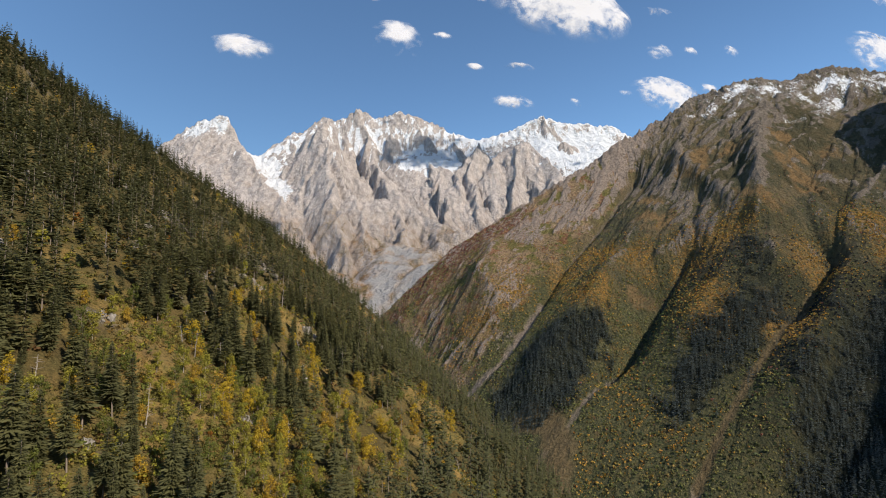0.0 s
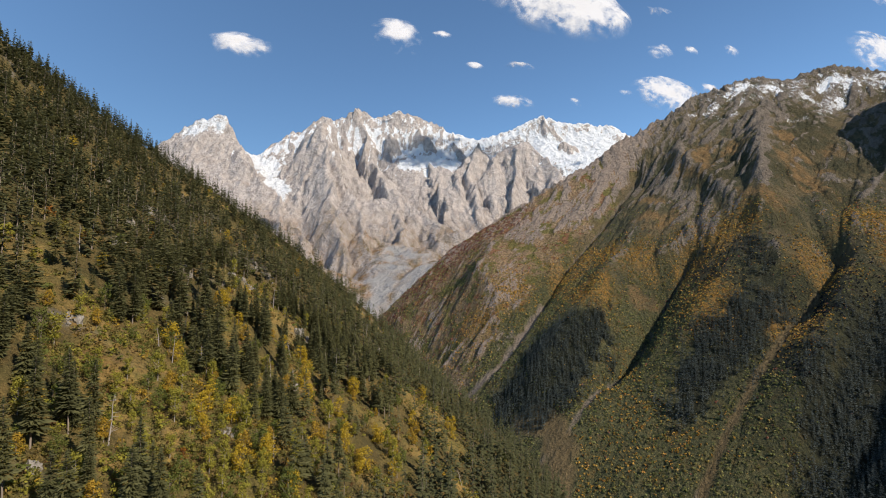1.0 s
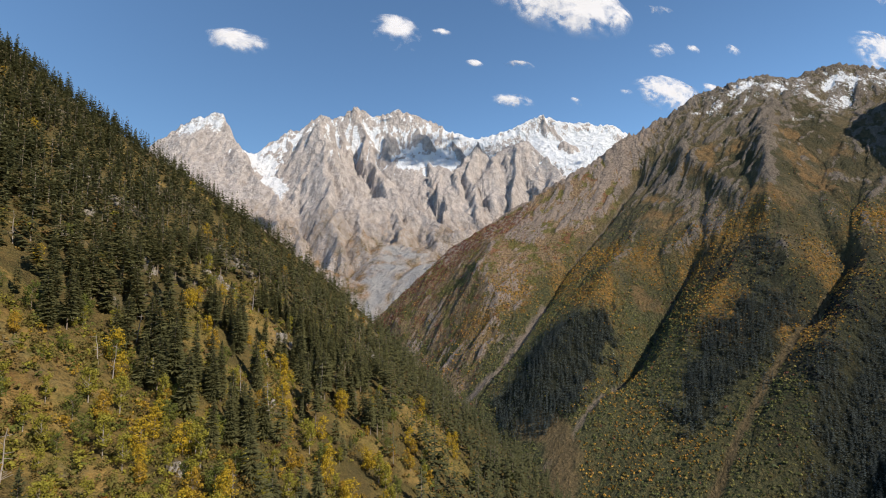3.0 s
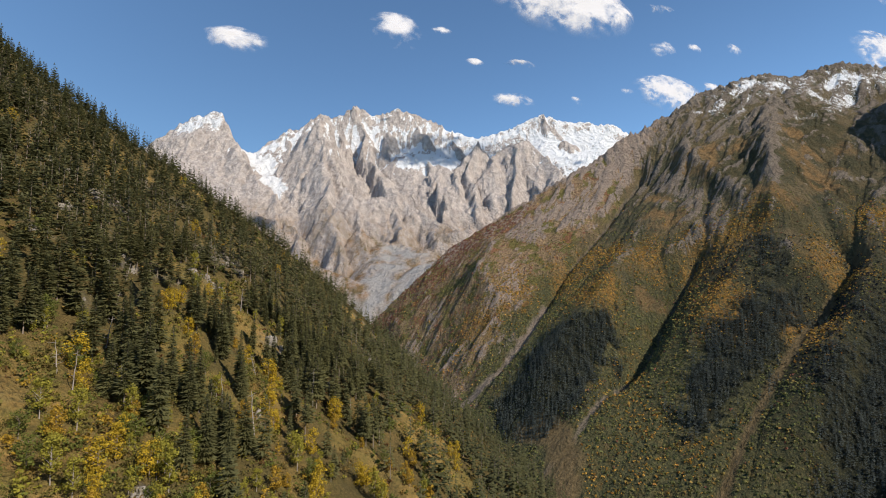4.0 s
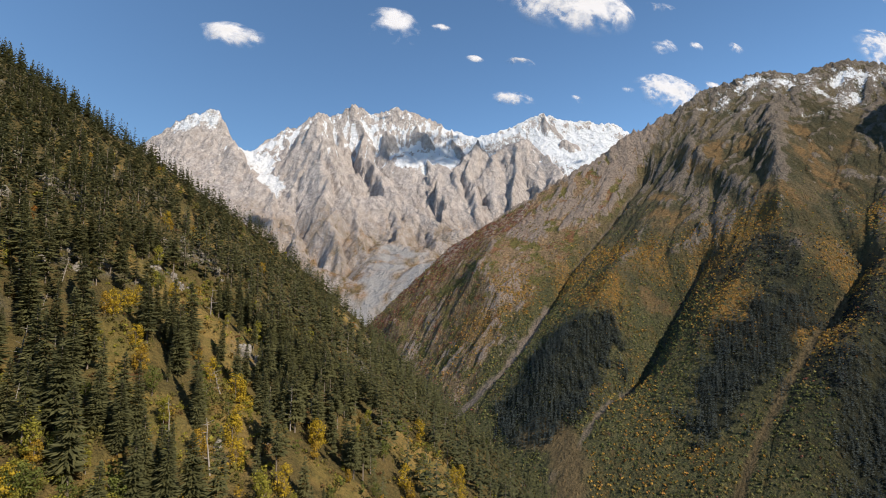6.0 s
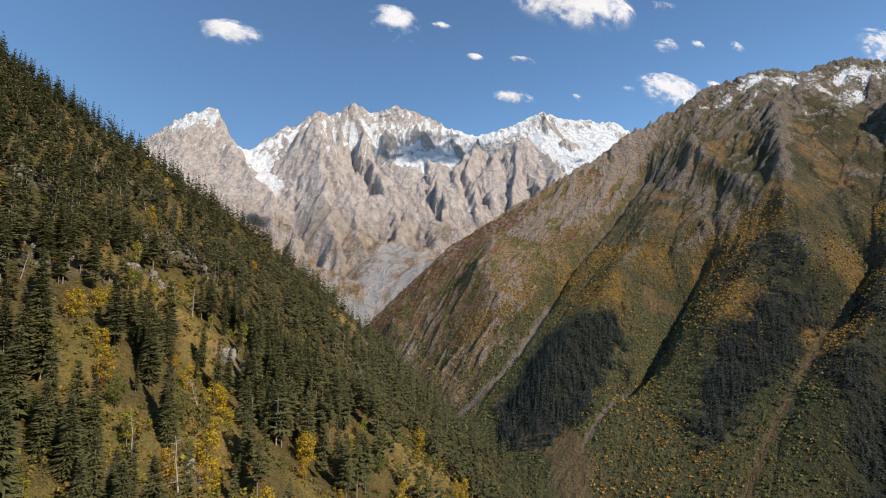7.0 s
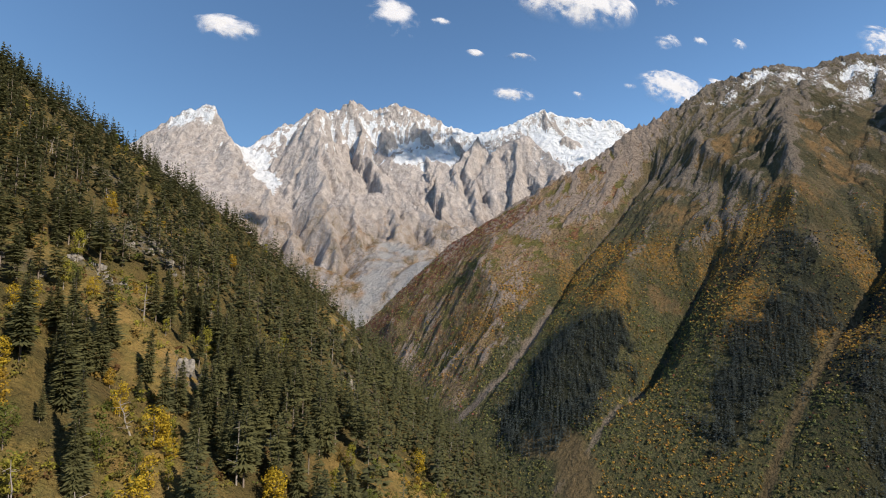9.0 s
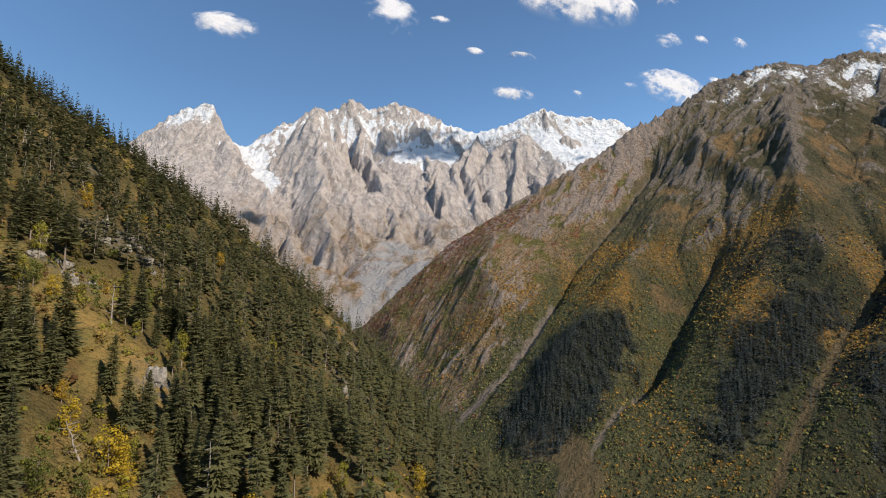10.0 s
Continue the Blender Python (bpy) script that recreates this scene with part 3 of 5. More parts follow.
hill_rock = smooth(0.34, 0.8, fbm(HX / 45, HY / 38, 4, 21) + 0.25 * rib) * 0.9 * smooth(-25, -65, HX)
CLEARINGS = [(-187, 250), (-166, 223), (-131, 238), (-120, 218), (-123, 163), (-114, 150), (-85, 200), (-69, 200), (-54, 200), (-27, 288), (-56, 275), (-134, 262), (-116, 236), (-102, 229), (-91, 259), (-134, 341), (-119, 308), (-106, 395), (-74, 320), (-86, 328), (-130, 315), (-128, 372), (-148, 412), (-102, 365), (-78, 300), (-153, 378), (-140, 375), (-124, 360), (-112, 364), (-44, 376), (-96, 335)]
hill_open = smooth(0.36, 0.62, fbm((HX + HY * 0.1) / 60, (HY) / 30, 3, 31))
for cx, cy in CLEARINGS:
    hill_open = np.maximum(hill_open, np.exp(-((HX - cx - 3) ** 2 / 7.5 ** 2 + (HY - cy + 8) ** 2 / 15.0 ** 2)))
LANES = [([(-148, 230), (-129, 217), (-114, 208), (-99, 200), (-87, 194)], 13), ([(-152, 385), (-136, 371), (-124, 365), (-112, 370), (-100, 360)], 12), ([(-135, 322), (-119, 299), (-109, 294)], 9), ([(-132, 374), (-106, 375)], 8), ([(-85, 315), (-76, 294)], 8)]
for lane, wide in LANES:
    hill_open = np.maximum(hill_open, smooth(wide, 0.45 * wide, near_line(HX - 2, HY + 6, lane) + 3 * fbm(HX / 12, HY / 12, 2, 33)))


tagged(new("hillside_ground", land_mesh("hillside_ground", HX, HY, HH, MAT_HILL, {"forest": 1 - hill_open, "rock": hill_rock}, keep=(HY < 720) & (HX > -560 - 0.3 * HY))), "steep autumn hillside of ochre grass, soil and rock", "hillside", kind="structure")

# ---- the gullied mountain across the valley ----
RX, RY, RH = stretched(RIGHT_LINES, -460, 2640, 760, 2760, 6)
u, v = RX * 0.57 - RY * 0.82, RX * 0.82 + RY * 0.57
gully_d = np.minimum.reduce([near_line(RX, RY, RIGHT_LINES[k]) for k in ("gully_a", "gully_b", "gully_c", "gully_d")])
crest_d = near_line(RX, RY, RIGHT_LINES["crest"])
back = RY > np.interp(RX, [p[0] for p in RIGHT_LINES["crest"]], [p[1] for p in RIGHT_LINES["crest"]])
RH = np.where(back, RH - 0.75 * crest_d, RH)
hi = smooth(500, 1200, RH)
w = (0.25 + 0.75 * smooth(0, 60, gully_d)) * (0.3 + 0.7 * smooth(0, 120, crest_d))
warp = 25 * fbm(RX / 180, RY / 180, 2, 50)
RH = RH + w * ((9 + 16 * hi) * ridged((u + warp) / 130, v / 420, 4, 40) + (2.5 + 11 * hi) * ridged((u + 0.6 * warp) / 52, (v + warp) / 230, 4, 45, 0.55) + 1.5 * ridged(RX / 85, RY / 85, 4, 46, 0.55))
RH = RH + (5 + 25 * hi) * smooth(110, 0, crest_d) * ridged(RX / 48, RY / 70, 4, 47, 0.62)
GULLY_CUTS = (("gully_a", 0, 9, 10, 16), ("gully_a", 4, 8, 14, 26), ("gully_b", 0, 11, 8, 14), ("gully_b", 3, 6, 24, 26), ("gully_b", 5, 9, 4, 22), ("gully_c", 0, 12, 9, 20), ("gully_c", 5, 9, 30, 34), ("gully_d", 0, 6, 30, 36))
for k, i, j, deep, wide in GULLY_CUTS:
    RH = RH - deep * np.exp(-(near_line(RX, RY, RIGHT_LINES[k][i:j]) / wide) ** 2)


def hollowness(H, reach):
    """How far a place lies below the mean height round it."""
    P = np.pad(H, reach, mode="edge")
    C = np.cumsum(np.cumsum(np.pad(P, ((1, 0), (1, 0))), 0), 1)
    k = 2 * reach + 1
    return (C[k:, k:] - C[:-k, k:] - C[k:, :-k] + C[:-k, :-k]) / k ** 2 - H


for k, i, j, up, wide in (("spur_a", 1, 6, 24, 50), ("spur_b", 1, 4, 42, 46), ("spur_b", 4, 9, 2, 60), ("spur_c", 1, 5, 40, 70), ("spur_c", 4, 8, 22, 60), ("shoulder", 0, 4, 32, 42)):
    RH = RH + up * np.exp(-(near_line(RX, RY, RIGHT_LINES[k][i:j]) / wide) ** 2) * smooth(0, 150, crest_d)
r_ribs = np.maximum(roof(RX + 0.7 * warp, RY + warp, RIGHT_RIBS["summit_rib"], 2.2, 0.75), roof(RX + 0.7 * warp, RY + warp, RIGHT_RIBS["summit_rib_west"], 1.6, 0.9))
RH = np.where(back, RH, np.maximum(RH, r_ribs + 20 * fbm(RX / 60, RY / 60, 3, 54)))
CRAGS = [(609, 2060), (496, 1997), (772, 2108), (839, 1984), (915, 1947), (927, 1803), (1329, 2047), (1173, 1816), (867, 1731), (1049, 1827), (350, 1958), (-20, 1900), (60, 1800), (40, 1650), (130, 1600), (-60, 1750)]
craggy = np.maximum.reduce([smooth(170, 40, np.hypot(RX - a, RY - b) + 45 * fbm(RX / 60, RY / 60, 3, 55)) for a, b in CRAGS])
craggy = np.maximum(craggy * np.where(RX < 160, 0.75, 1.0), 0.75 * hi) * smooth(0, 40, crest_d) * smooth(0, 30, gully_d)
broken = smooth(-0.35, 0.3, fbm(u / 90, v / 190, 3, 56))
RH = RH + (0.18 + 0.82 * craggy) * broken * (14 * saw(u / 78 + 1.1 * fbm(u / 130, v / 300, 3, 57)) + 9 * saw((u + 0.15 * v) / 30 + 0.9 * fbm(u / 90, v / 300, 3, 58)) * smooth(-0.4, 0.2, fbm(u / 40, v / 90, 2, 59)))
worn, r_water = eroded(RH, 10, 0.016)
RH = RH + (0.25 + 0.45 * hi) * (worn - RH)
RH = RH + (1.2 + 4.0 * hi + 2.5 * craggy) * ridged((u + 8 * fbm(RX / 40, RY / 40, 2, 48)) / 21, v / 95, 3, 49) + (0.5 + 1.2 * hi) * ridged(RX / 34, RY / 34, 3, 53, 0.6)
r_wet = np.clip(np.log10(r_water) / 2.6, 0, 1)
right_land = Land(RX, RY, RH)
n1, n2 = fbm(RX / 160, RY / 160, 4, 60), fbm(RX / 60, RY / 60, 4, 66)
ribby = np.clip(-0.05 * hollowness(RH, 5), -0.5, 0.6)
r_rock = np.clip(0.10 + 0.22 * smooth(450, 1000, RH) + 0.20 * smooth(1000, 1300, RH) + ribby * (0.25 + 0.75 * smooth(350, 800, RH)) + 0.22 * n1 - 0.25 * r_wet, 0, 1)
r_rock = np.clip(r_rock + 0.06 * smooth(220, 40, near_line(RX, RY, RIGHT_LINES["nose_left"])) + 0.10 * smooth(170, 30, near_line(RX, RY, RIGHT_LINES["nose"][3:])), 0, 1)
OCHRES = [(972, 1979), (1009, 1948), (1003, 1891), (1103, 1959), (1156, 1938), (1061, 1991), (733, 1779), (764, 1724), (803, 1887), (816, 1751), (957, 1894), (947, 1935), (996, 1613), (1049, 1610), (1062, 1594), (1013, 1649), (1360, 1975), (1348, 1878), (1259, 1791), (1275, 1717), (1279, 1766), (1487, 1869), (1349, 1758), (1248, 1661), (180, 2080), (263, 2023), (111, 2073), (351, 2020), (610, 1514)]
CLIFFS = [(609, 2060), (496, 1997), (772, 2108), (839, 1984), (915, 1947), (927, 1803), (1329, 2047), (1173, 1816), (867, 1731), (1049, 1827), (350, 1958)]
GOLDS = [(509, 1744), (566, 1703), (418, 1701), (456, 1540), (797, 1569), (737, 1394), (718, 1308), (878, 1595), (947, 1569), (813, 1633), (650, 1645), (1051, 1407), (1269, 1455), (1240, 1479), (1239, 1397), (219, 1664), (121, 1622), (857, 1254)]
BOWLS = [(1582, 2128), (1542, 2016), (1018, 1821), (1092, 1874), (1124, 1855), (1400, 1916), (1479, 1958), (1290, 1645), (1438, 1769), (1038, 1551), (1222, 1720), (462, 2109), (560, 2100)]
SPECKS = [(372, 1101), (300, 1110), (440, 1180), (399, 1272), (450, 1330), (520, 1090)]
stray = 40 * n2


def spots_of(places, wide):
    return np.maximum.reduce([smooth(wide, wide * 0.3, np.hypot(RX - a, RY - b) + stray) for a, b in places])


r_ochre, r_bowl = spots_of(OCHRES, 52), spots_of(BOWLS, 105)
r_gold = spots_of(GOLDS, 100)
r_nose = smooth(20, -70, RX - (25 + 1.2 * (RY - 1412)) + stray)
r_rock = np.clip(r_rock + 0.15 * r_nose + 0.26 * spots_of(CLIFFS, 120) - 0.30 * r_bowl - 0.25 * r_ochre, 0, 1)
r_scrub = smooth(640, 440, RH + 130 * n1 + 60 * n2) * (1 - 0.75 * r_nose) * (1 - 0.8 * r_ochre)
r_snow = np.clip(smooth(1150, 1520, RH + 60 * n2) * (0.40 + 0.36 * n1 + 0.30 * n2) + 0.02 * hollowness(RH, 5) * smooth(1200, 1400, RH), 0, 0.8)
SNOW_PATCHES = [[(1129, 2234), (1201, 2226), (1264, 2247)], [(1342, 2296), (1427, 2324), (1495, 2364)], [(1241, 2158), (1263, 2133), (1393, 2254)], [(1517, 2312), (1594, 2334)], [(1676, 2288), (1725, 2286), (1743, 2231), (1819, 2261)], [(1830, 2341), (1897, 2362), (1959, 2369), (1992, 2346)], [(1656, 2142), (1757, 2204), (1871, 2278)], [(1487, 2096), (1509, 2095), (1570, 2112)]]
r_snow = np.clip(0.75 * r_snow + np.maximum.reduce([0.40 * smooth(30, 4, near_line(RX, RY, q) + 26 * n2) for q in SNOW_PATCHES]), 0, 0.85)
ragged_w = 5 * n2 + 4 * fbm(RX / 22, RY / 22, 3, 141)
SCREES = (("gully_a", 0, 5, 15, 1.0), ("gully_a", 5, 9, 7, 0.45), ("gully_b", 0, 5, 8.5, 0.75), ("gully_b", 4, 11, 6, 0.35), ("gully_c", 0, 2, 10, 0.7))
r_scree = np.maximum.reduce([smooth(wd, wd * 0.4, near_line(RX, RY, RIGHT_LINES[k][i:j]) + ragged_w) * f for k, i, j, wd, f in SCREES])
FAN = [(206, 1269), (255, 1215), (265, 1150), (240, 1100)]
r_fan = np.maximum(smooth(48, 18, near_line(RX, RY, FAN) + 2 * ragged_w), 1.0 * smooth(11.5, 4.5, near_line(RX, RY, RIGHT_LINES["gully_c"][1:7]) + 0.5 * ragged_w))
r_red = smooth(260, 60, near_line(RX, RY, RIGHT_LINES["crest"][1:5])) * smooth(0, 0.3, n1 + 0.2)
STAND_A = [(133, 1392), (238, 1453), (365, 1495), (467, 1494), (481, 1420), (378, 1321), (242, 1238), (163, 1266)]
STAND_B = [(493, 1122), (563, 1238), (650, 1294), (770, 1346), (899, 1397), (907, 1332), (874, 1278), (753, 1206), (643, 1139), (539, 1090)]
STAND_C = [(640, 870), (674, 990), (743, 1064), (826, 1134), (872, 1168), (988, 1218), (1064, 1222), (1300, 1240), (900, 850)]
STAND_D = [(912, 1518), (957, 1518), (918, 1424), (866, 1409)]


def within(X, Y, poly):
    hit = np.zeros(X.shape, bool)
    for (ax, ay), (bx, by) in zip(poly, poly[1:] + poly[:1]):
        if ay != by:
            hit ^= ((ay > Y) != (by > Y)) & (X < (bx - ax) * (Y - ay) / (by - ay) + ax)
    return hit


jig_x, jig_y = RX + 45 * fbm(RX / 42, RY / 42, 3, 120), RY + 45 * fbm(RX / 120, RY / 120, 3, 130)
r_litter_shade = sum(within(jig_x, jig_y, q).astype(float) for q in (STAND_A, STAND_B, STAND_C, STAND_D))
# outside the stands no litter: the slope's shade is painted into the ground
r_litter_shade = np.clip(r_litter_shade + 0.7 * smooth(520, 760, RX) * smooth(620, 460, RH) * (1 - r_gold), 0, 1)
tagged(new("gullied_mountain", land_mesh("gullied_mountain", RX, RY, RH, MAT_RIGHT, {"rock": r_rock, "scrub": r_scrub, "snow": r_snow, "scree": r_scree, "red": r_red, "fan": r_fan, "wet": r_wet, "litter_shade": r_litter_shade, "ochre": r_ochre, "bowl": r_bowl, "nose": r_nose, "gold": r_gold}, keep=~back | (crest_d < 160))), "gullied brown mountain with rock ribs and thin snow on its crest", "mountain", kind="structure")

# the valley's same wall runs on beside and behind the camera
# unseen; its crest height is set so that it shades the right slopes
WALL_LINES = {}
WALL_LINES["crest"] = [(2600, 2440, 1470), (2400, 1700, 1530), (2200, 1000, 1475), (2050, 300, 1395), (1950, -500, 1380), (1950, -1500, 1350), (2000, -3000, 1400)]
WALL_LINES["foot"] = [(1500, 1400, 560), (1150, 1000, 250), (900, 720, 40), (700, 500, -90), (620, 0, -120), (620, -800, -120), (620, -3000, -120)]
WALL_LINES["back"] = [(3600, 2440, 900), (3500, 0, 800), (3500, -3000, 800)]
WX, WY, WH = stretched(WALL_LINES, 600, 3600, -3000, 2440, 40)
WH = WH + 45 * ridged(WX / 300, WY / 300, 4, 160) * smooth(0, 300, WH)
past = WX > np.interp(WY, [600, 760, 1240, 1450, 2200], [640, 980, 1560, 1800, 2560])
tagged(new("valley_wall", land_mesh("valley_wall", WX, WY, WH, MAT_RIGHT, keep=past)), "brown mountain wall running on along the valley", "mountain", kind="structure")

# ---- the granite massif at the head of the valley ----
MX, MY, MH = stretched(MASSIF_LINES, -3000, 2400, 1750, 4930, 10)
sky_d = np.minimum(near_line(MX, MY, MASSIF_LINES["skyline"]), near_line(MX, MY, MASSIF_LINES["snow_peak"]))
line_y = np.interp(MX, [p[0] for p in MASSIF_LINES["skyline"]] + [p[0] for p in MASSIF_LINES["snow_peak"][1:]], [p[1] for p in MASSIF_LINES["skyline"]] + [p[1] for p in MASSIF_LINES["snow_peak"][1:]])
mback = MY > line_y
MH = np.where(mback, MH - 1.1 * sky_d, MH)
m_scree_d = np.minimum(near_line(MX, MY, MASSIF_LINES["scree"]), near_line(MX, MY, MASSIF_LINES["scree_b"]))
calm = smooth(20, 160, m_scree_d)
wx = MX + 55 * fbm(MX / 210, MY / 260, 3, 70) + 16 * fbm(MX / 55, MY / 80, 2, 72)
wy = MY + 55 * fbm(MX / 230, MY / 230, 3, 74)
RIB_SLOPES = {"tower": (1.25, 1.9), "tower_west": (1.7, 1.1), "tower_east": (1.1, 2.2), "lit_rib": (3.2, 0.85), "lit_rib_low": (1.1, 0.85), "front_wall": (1.0, 1.0), "front_rib": (1.3, 1.0), "horn": (1.65, 1.7), "horn_west": (1.35, 1.4), "buttress": (1.9, 1.4), "buttress_east": (1.3, 1.5), "buttress_west": (1.6, 1.4), "small_peak": (1.5, 1.3), "mid_rib": (1.5, 1.3), "dome_rib": (1.8, 1.2), "slab_rib": (1.6, 0.9), "dark_rib": (3.0, 1.3), "left_peak": (0.9, 1.6), "left_face": (0.8, 0.9), "snow_rib": (1.6, 1.3), "snow_rib_east": (1.3, 1.3)}
held_d = np.minimum.reduce([near_line(MX, MY, MASSIF_LINES[k]) for k in ("shelf", "ice_couloir", "snowfield", "apron", "apron_low", "scree", "scree_b", "under_shelf")])
MH = MH - np.where(mback, 0, 150 * smooth(40, 330, held_d) * smooth(30, 320, sky_d) * smooth(-1150, -930, MX))
MH = MH - np.where(mback, 0, 60 * smooth(430, 150, near_line(MX, MY, MASSIF_RIBS["horn"])) * smooth(40, 160, held_d) * smooth(60, 260, sky_d))
m_ribs = np.maximum.reduce([roof(wx, wy, MASSIF_RIBS[k], *RIB_SLOPES[k]) for k in MASSIF_RIBS])
m_proud = smooth(-25, 45, m_ribs - MH)
MH = np.maximum(MH, np.where(mback, -1e4, m_ribs))
steep = smooth(450, 900, MH)
snowy = smooth(1000, 650, near_line(MX, MY, MASSIF_LINES["snow_peak"][2:])) * smooth(1400, 1550, MH)
bold = 0.35 + 0.65 * smooth(0, 200, sky_d)
MH = MH + calm * bold * (1 - 0.75 * snowy) * (steep * (9 * ridged(wx / 240, wy / 520, 3, 80, 0.5) + 7 * ridged(wx / 110, wy / 300, 3, 84, 0.5)) + (5 + 8 * steep) * ridged((wx + 0.5 * wy) / 80, (wy - 0.5 * wx) / 130, 4, 85, 0.6))
MH = MH + smooth(140, 0, sky_d) * 34 * ridged(MX / 80, MY / 160, 4, 90)
slabs = saw(wx / 95 + 0.25 * wy / 95 + 0.7 * fbm(MX / 260, MY / 260, 3, 86))
chips = saw(wx / 41 - 0.3 * wy / 41 + 0.7 * fbm(MX / 110, MY / 110, 3, 88))
MH = MH + calm * steep * (1 - 0.8 * snowy) * (12 * slabs + 9 * chips) * smooth(-0.3, 0.3, fbm(MX / 190, MY / 190, 3, 87))
worn, m_water = eroded(MH, 8, 0.02)
MH = MH + 0.4 * smooth(40, 220, m_scree_d) * (worn - MH)
MH = MH + (1 - 0.7 * snowy) * (1.5 + 5.5 * steep) * ridged(MX / 48, MY / 55, 3, 92, 0.6)
m_wet = np.clip(np.log10(m_water) / 2.4, 0, 1)
q1, q2 = fbm(MX / 330, MY / 330, 4, 95), fbm(MX / 110, MY / 150, 4, 99)
msl = np.hypot(np.gradient(MH, 10, axis=1), np.gradient(MH, 10, axis=0))
hol = np.clip(0.010 * hollowness(MH, 5), -0.25, 0.25)
flecks = fbm(MX / 45, MY / 60, 3, 103)
m_snow = smooth(1330, 1700, MH + 150 * q1 + 60 * q2) * (0.66 - 0.30 * smooth(1.1, 2.2, msl)) - 0.16 * m_proud * smooth(1900, 1650, MH) + (1.3 * hol + 0.16 * (m_wet - 0.25) + 0.40 * flecks) * smooth(1250, 1500, MH)
m_snow = m_snow * (0.25 + 0.75 * smooth(-1780, -1600, MX))
m_snow = np.maximum(m_snow, 0.66 * smooth(190, 40, near_line(MX, MY, MASSIF_LINES["ice_couloir"][:3]) + 60 * q2 + 45 * flecks) * (1 - m_proud))
m_snow = np.maximum(m_snow, (0.95 - 0.50 * smooth(1.0, 1.7, msl)) * smooth(1000, 600, near_line(MX, MY, MASSIF_LINES["snow_peak"][2:])) * smooth(1330, 1450, MH) * (1 - 0.65 * m_proud))
m_snow = np.maximum(m_snow, 0.70 * smooth(120, 30, near_line(MX, MY, MASSIF_LINES["shelf"]) + 40 * q2))
for k in ("horn", "horn_west", "buttress", "buttress_west", "tower_west"):
    m_snow = m_snow * smooth(20, 130, near_line(MX, MY, MASSIF_RIBS[k]))
m_snow = np.maximum(m_snow, 0.56 * smooth(120, 20, near_line(MX, MY, [(-1840, 4060, 0), (-1990, 4040, 0), (-2110, 4040, 0)]) + 30 * q2))
m_grass = smooth(1150, 640, MH + 160 * q1) * (1 - 0.4 * smooth(1.0, 1.8, msl))
m_grass = np.maximum(m_grass, smooth(150, 30, near_line(MX, MY, MASSIF_LINES["apron"]) + 50 * q2))
m_scree = smooth(95, 20, m_scree_d + 60 * q2)
tagged(new("granite_massif", land_mesh("granite_massif", MX, MY, MH, MAT_MASSIF, {"snow": np.clip(m_snow, 0, 1), "grass": m_grass, "scree": m_scree}, keep=(~mback | (sky_d < 200)) & (MY > np.interp(MX, [-330, -200, 60, 300, 1500], [1700, 2120, 2250, 2500, 2900])))), "jagged grey granite massif with snowfields and a scree valley", "mountain", kind="structure")

# ---- the sheet of ground under all ----
G = 4900
gm = fast_mesh("ground", [(-G, -G, -130), (G, -G, -130), (G, G, -130), (-G, G, -130)], [(0, 1, 2, 3)], MAT_VALLEY)
tagged(new("ground", gm), "valley floor below the mountains", "ground", kind="structure")

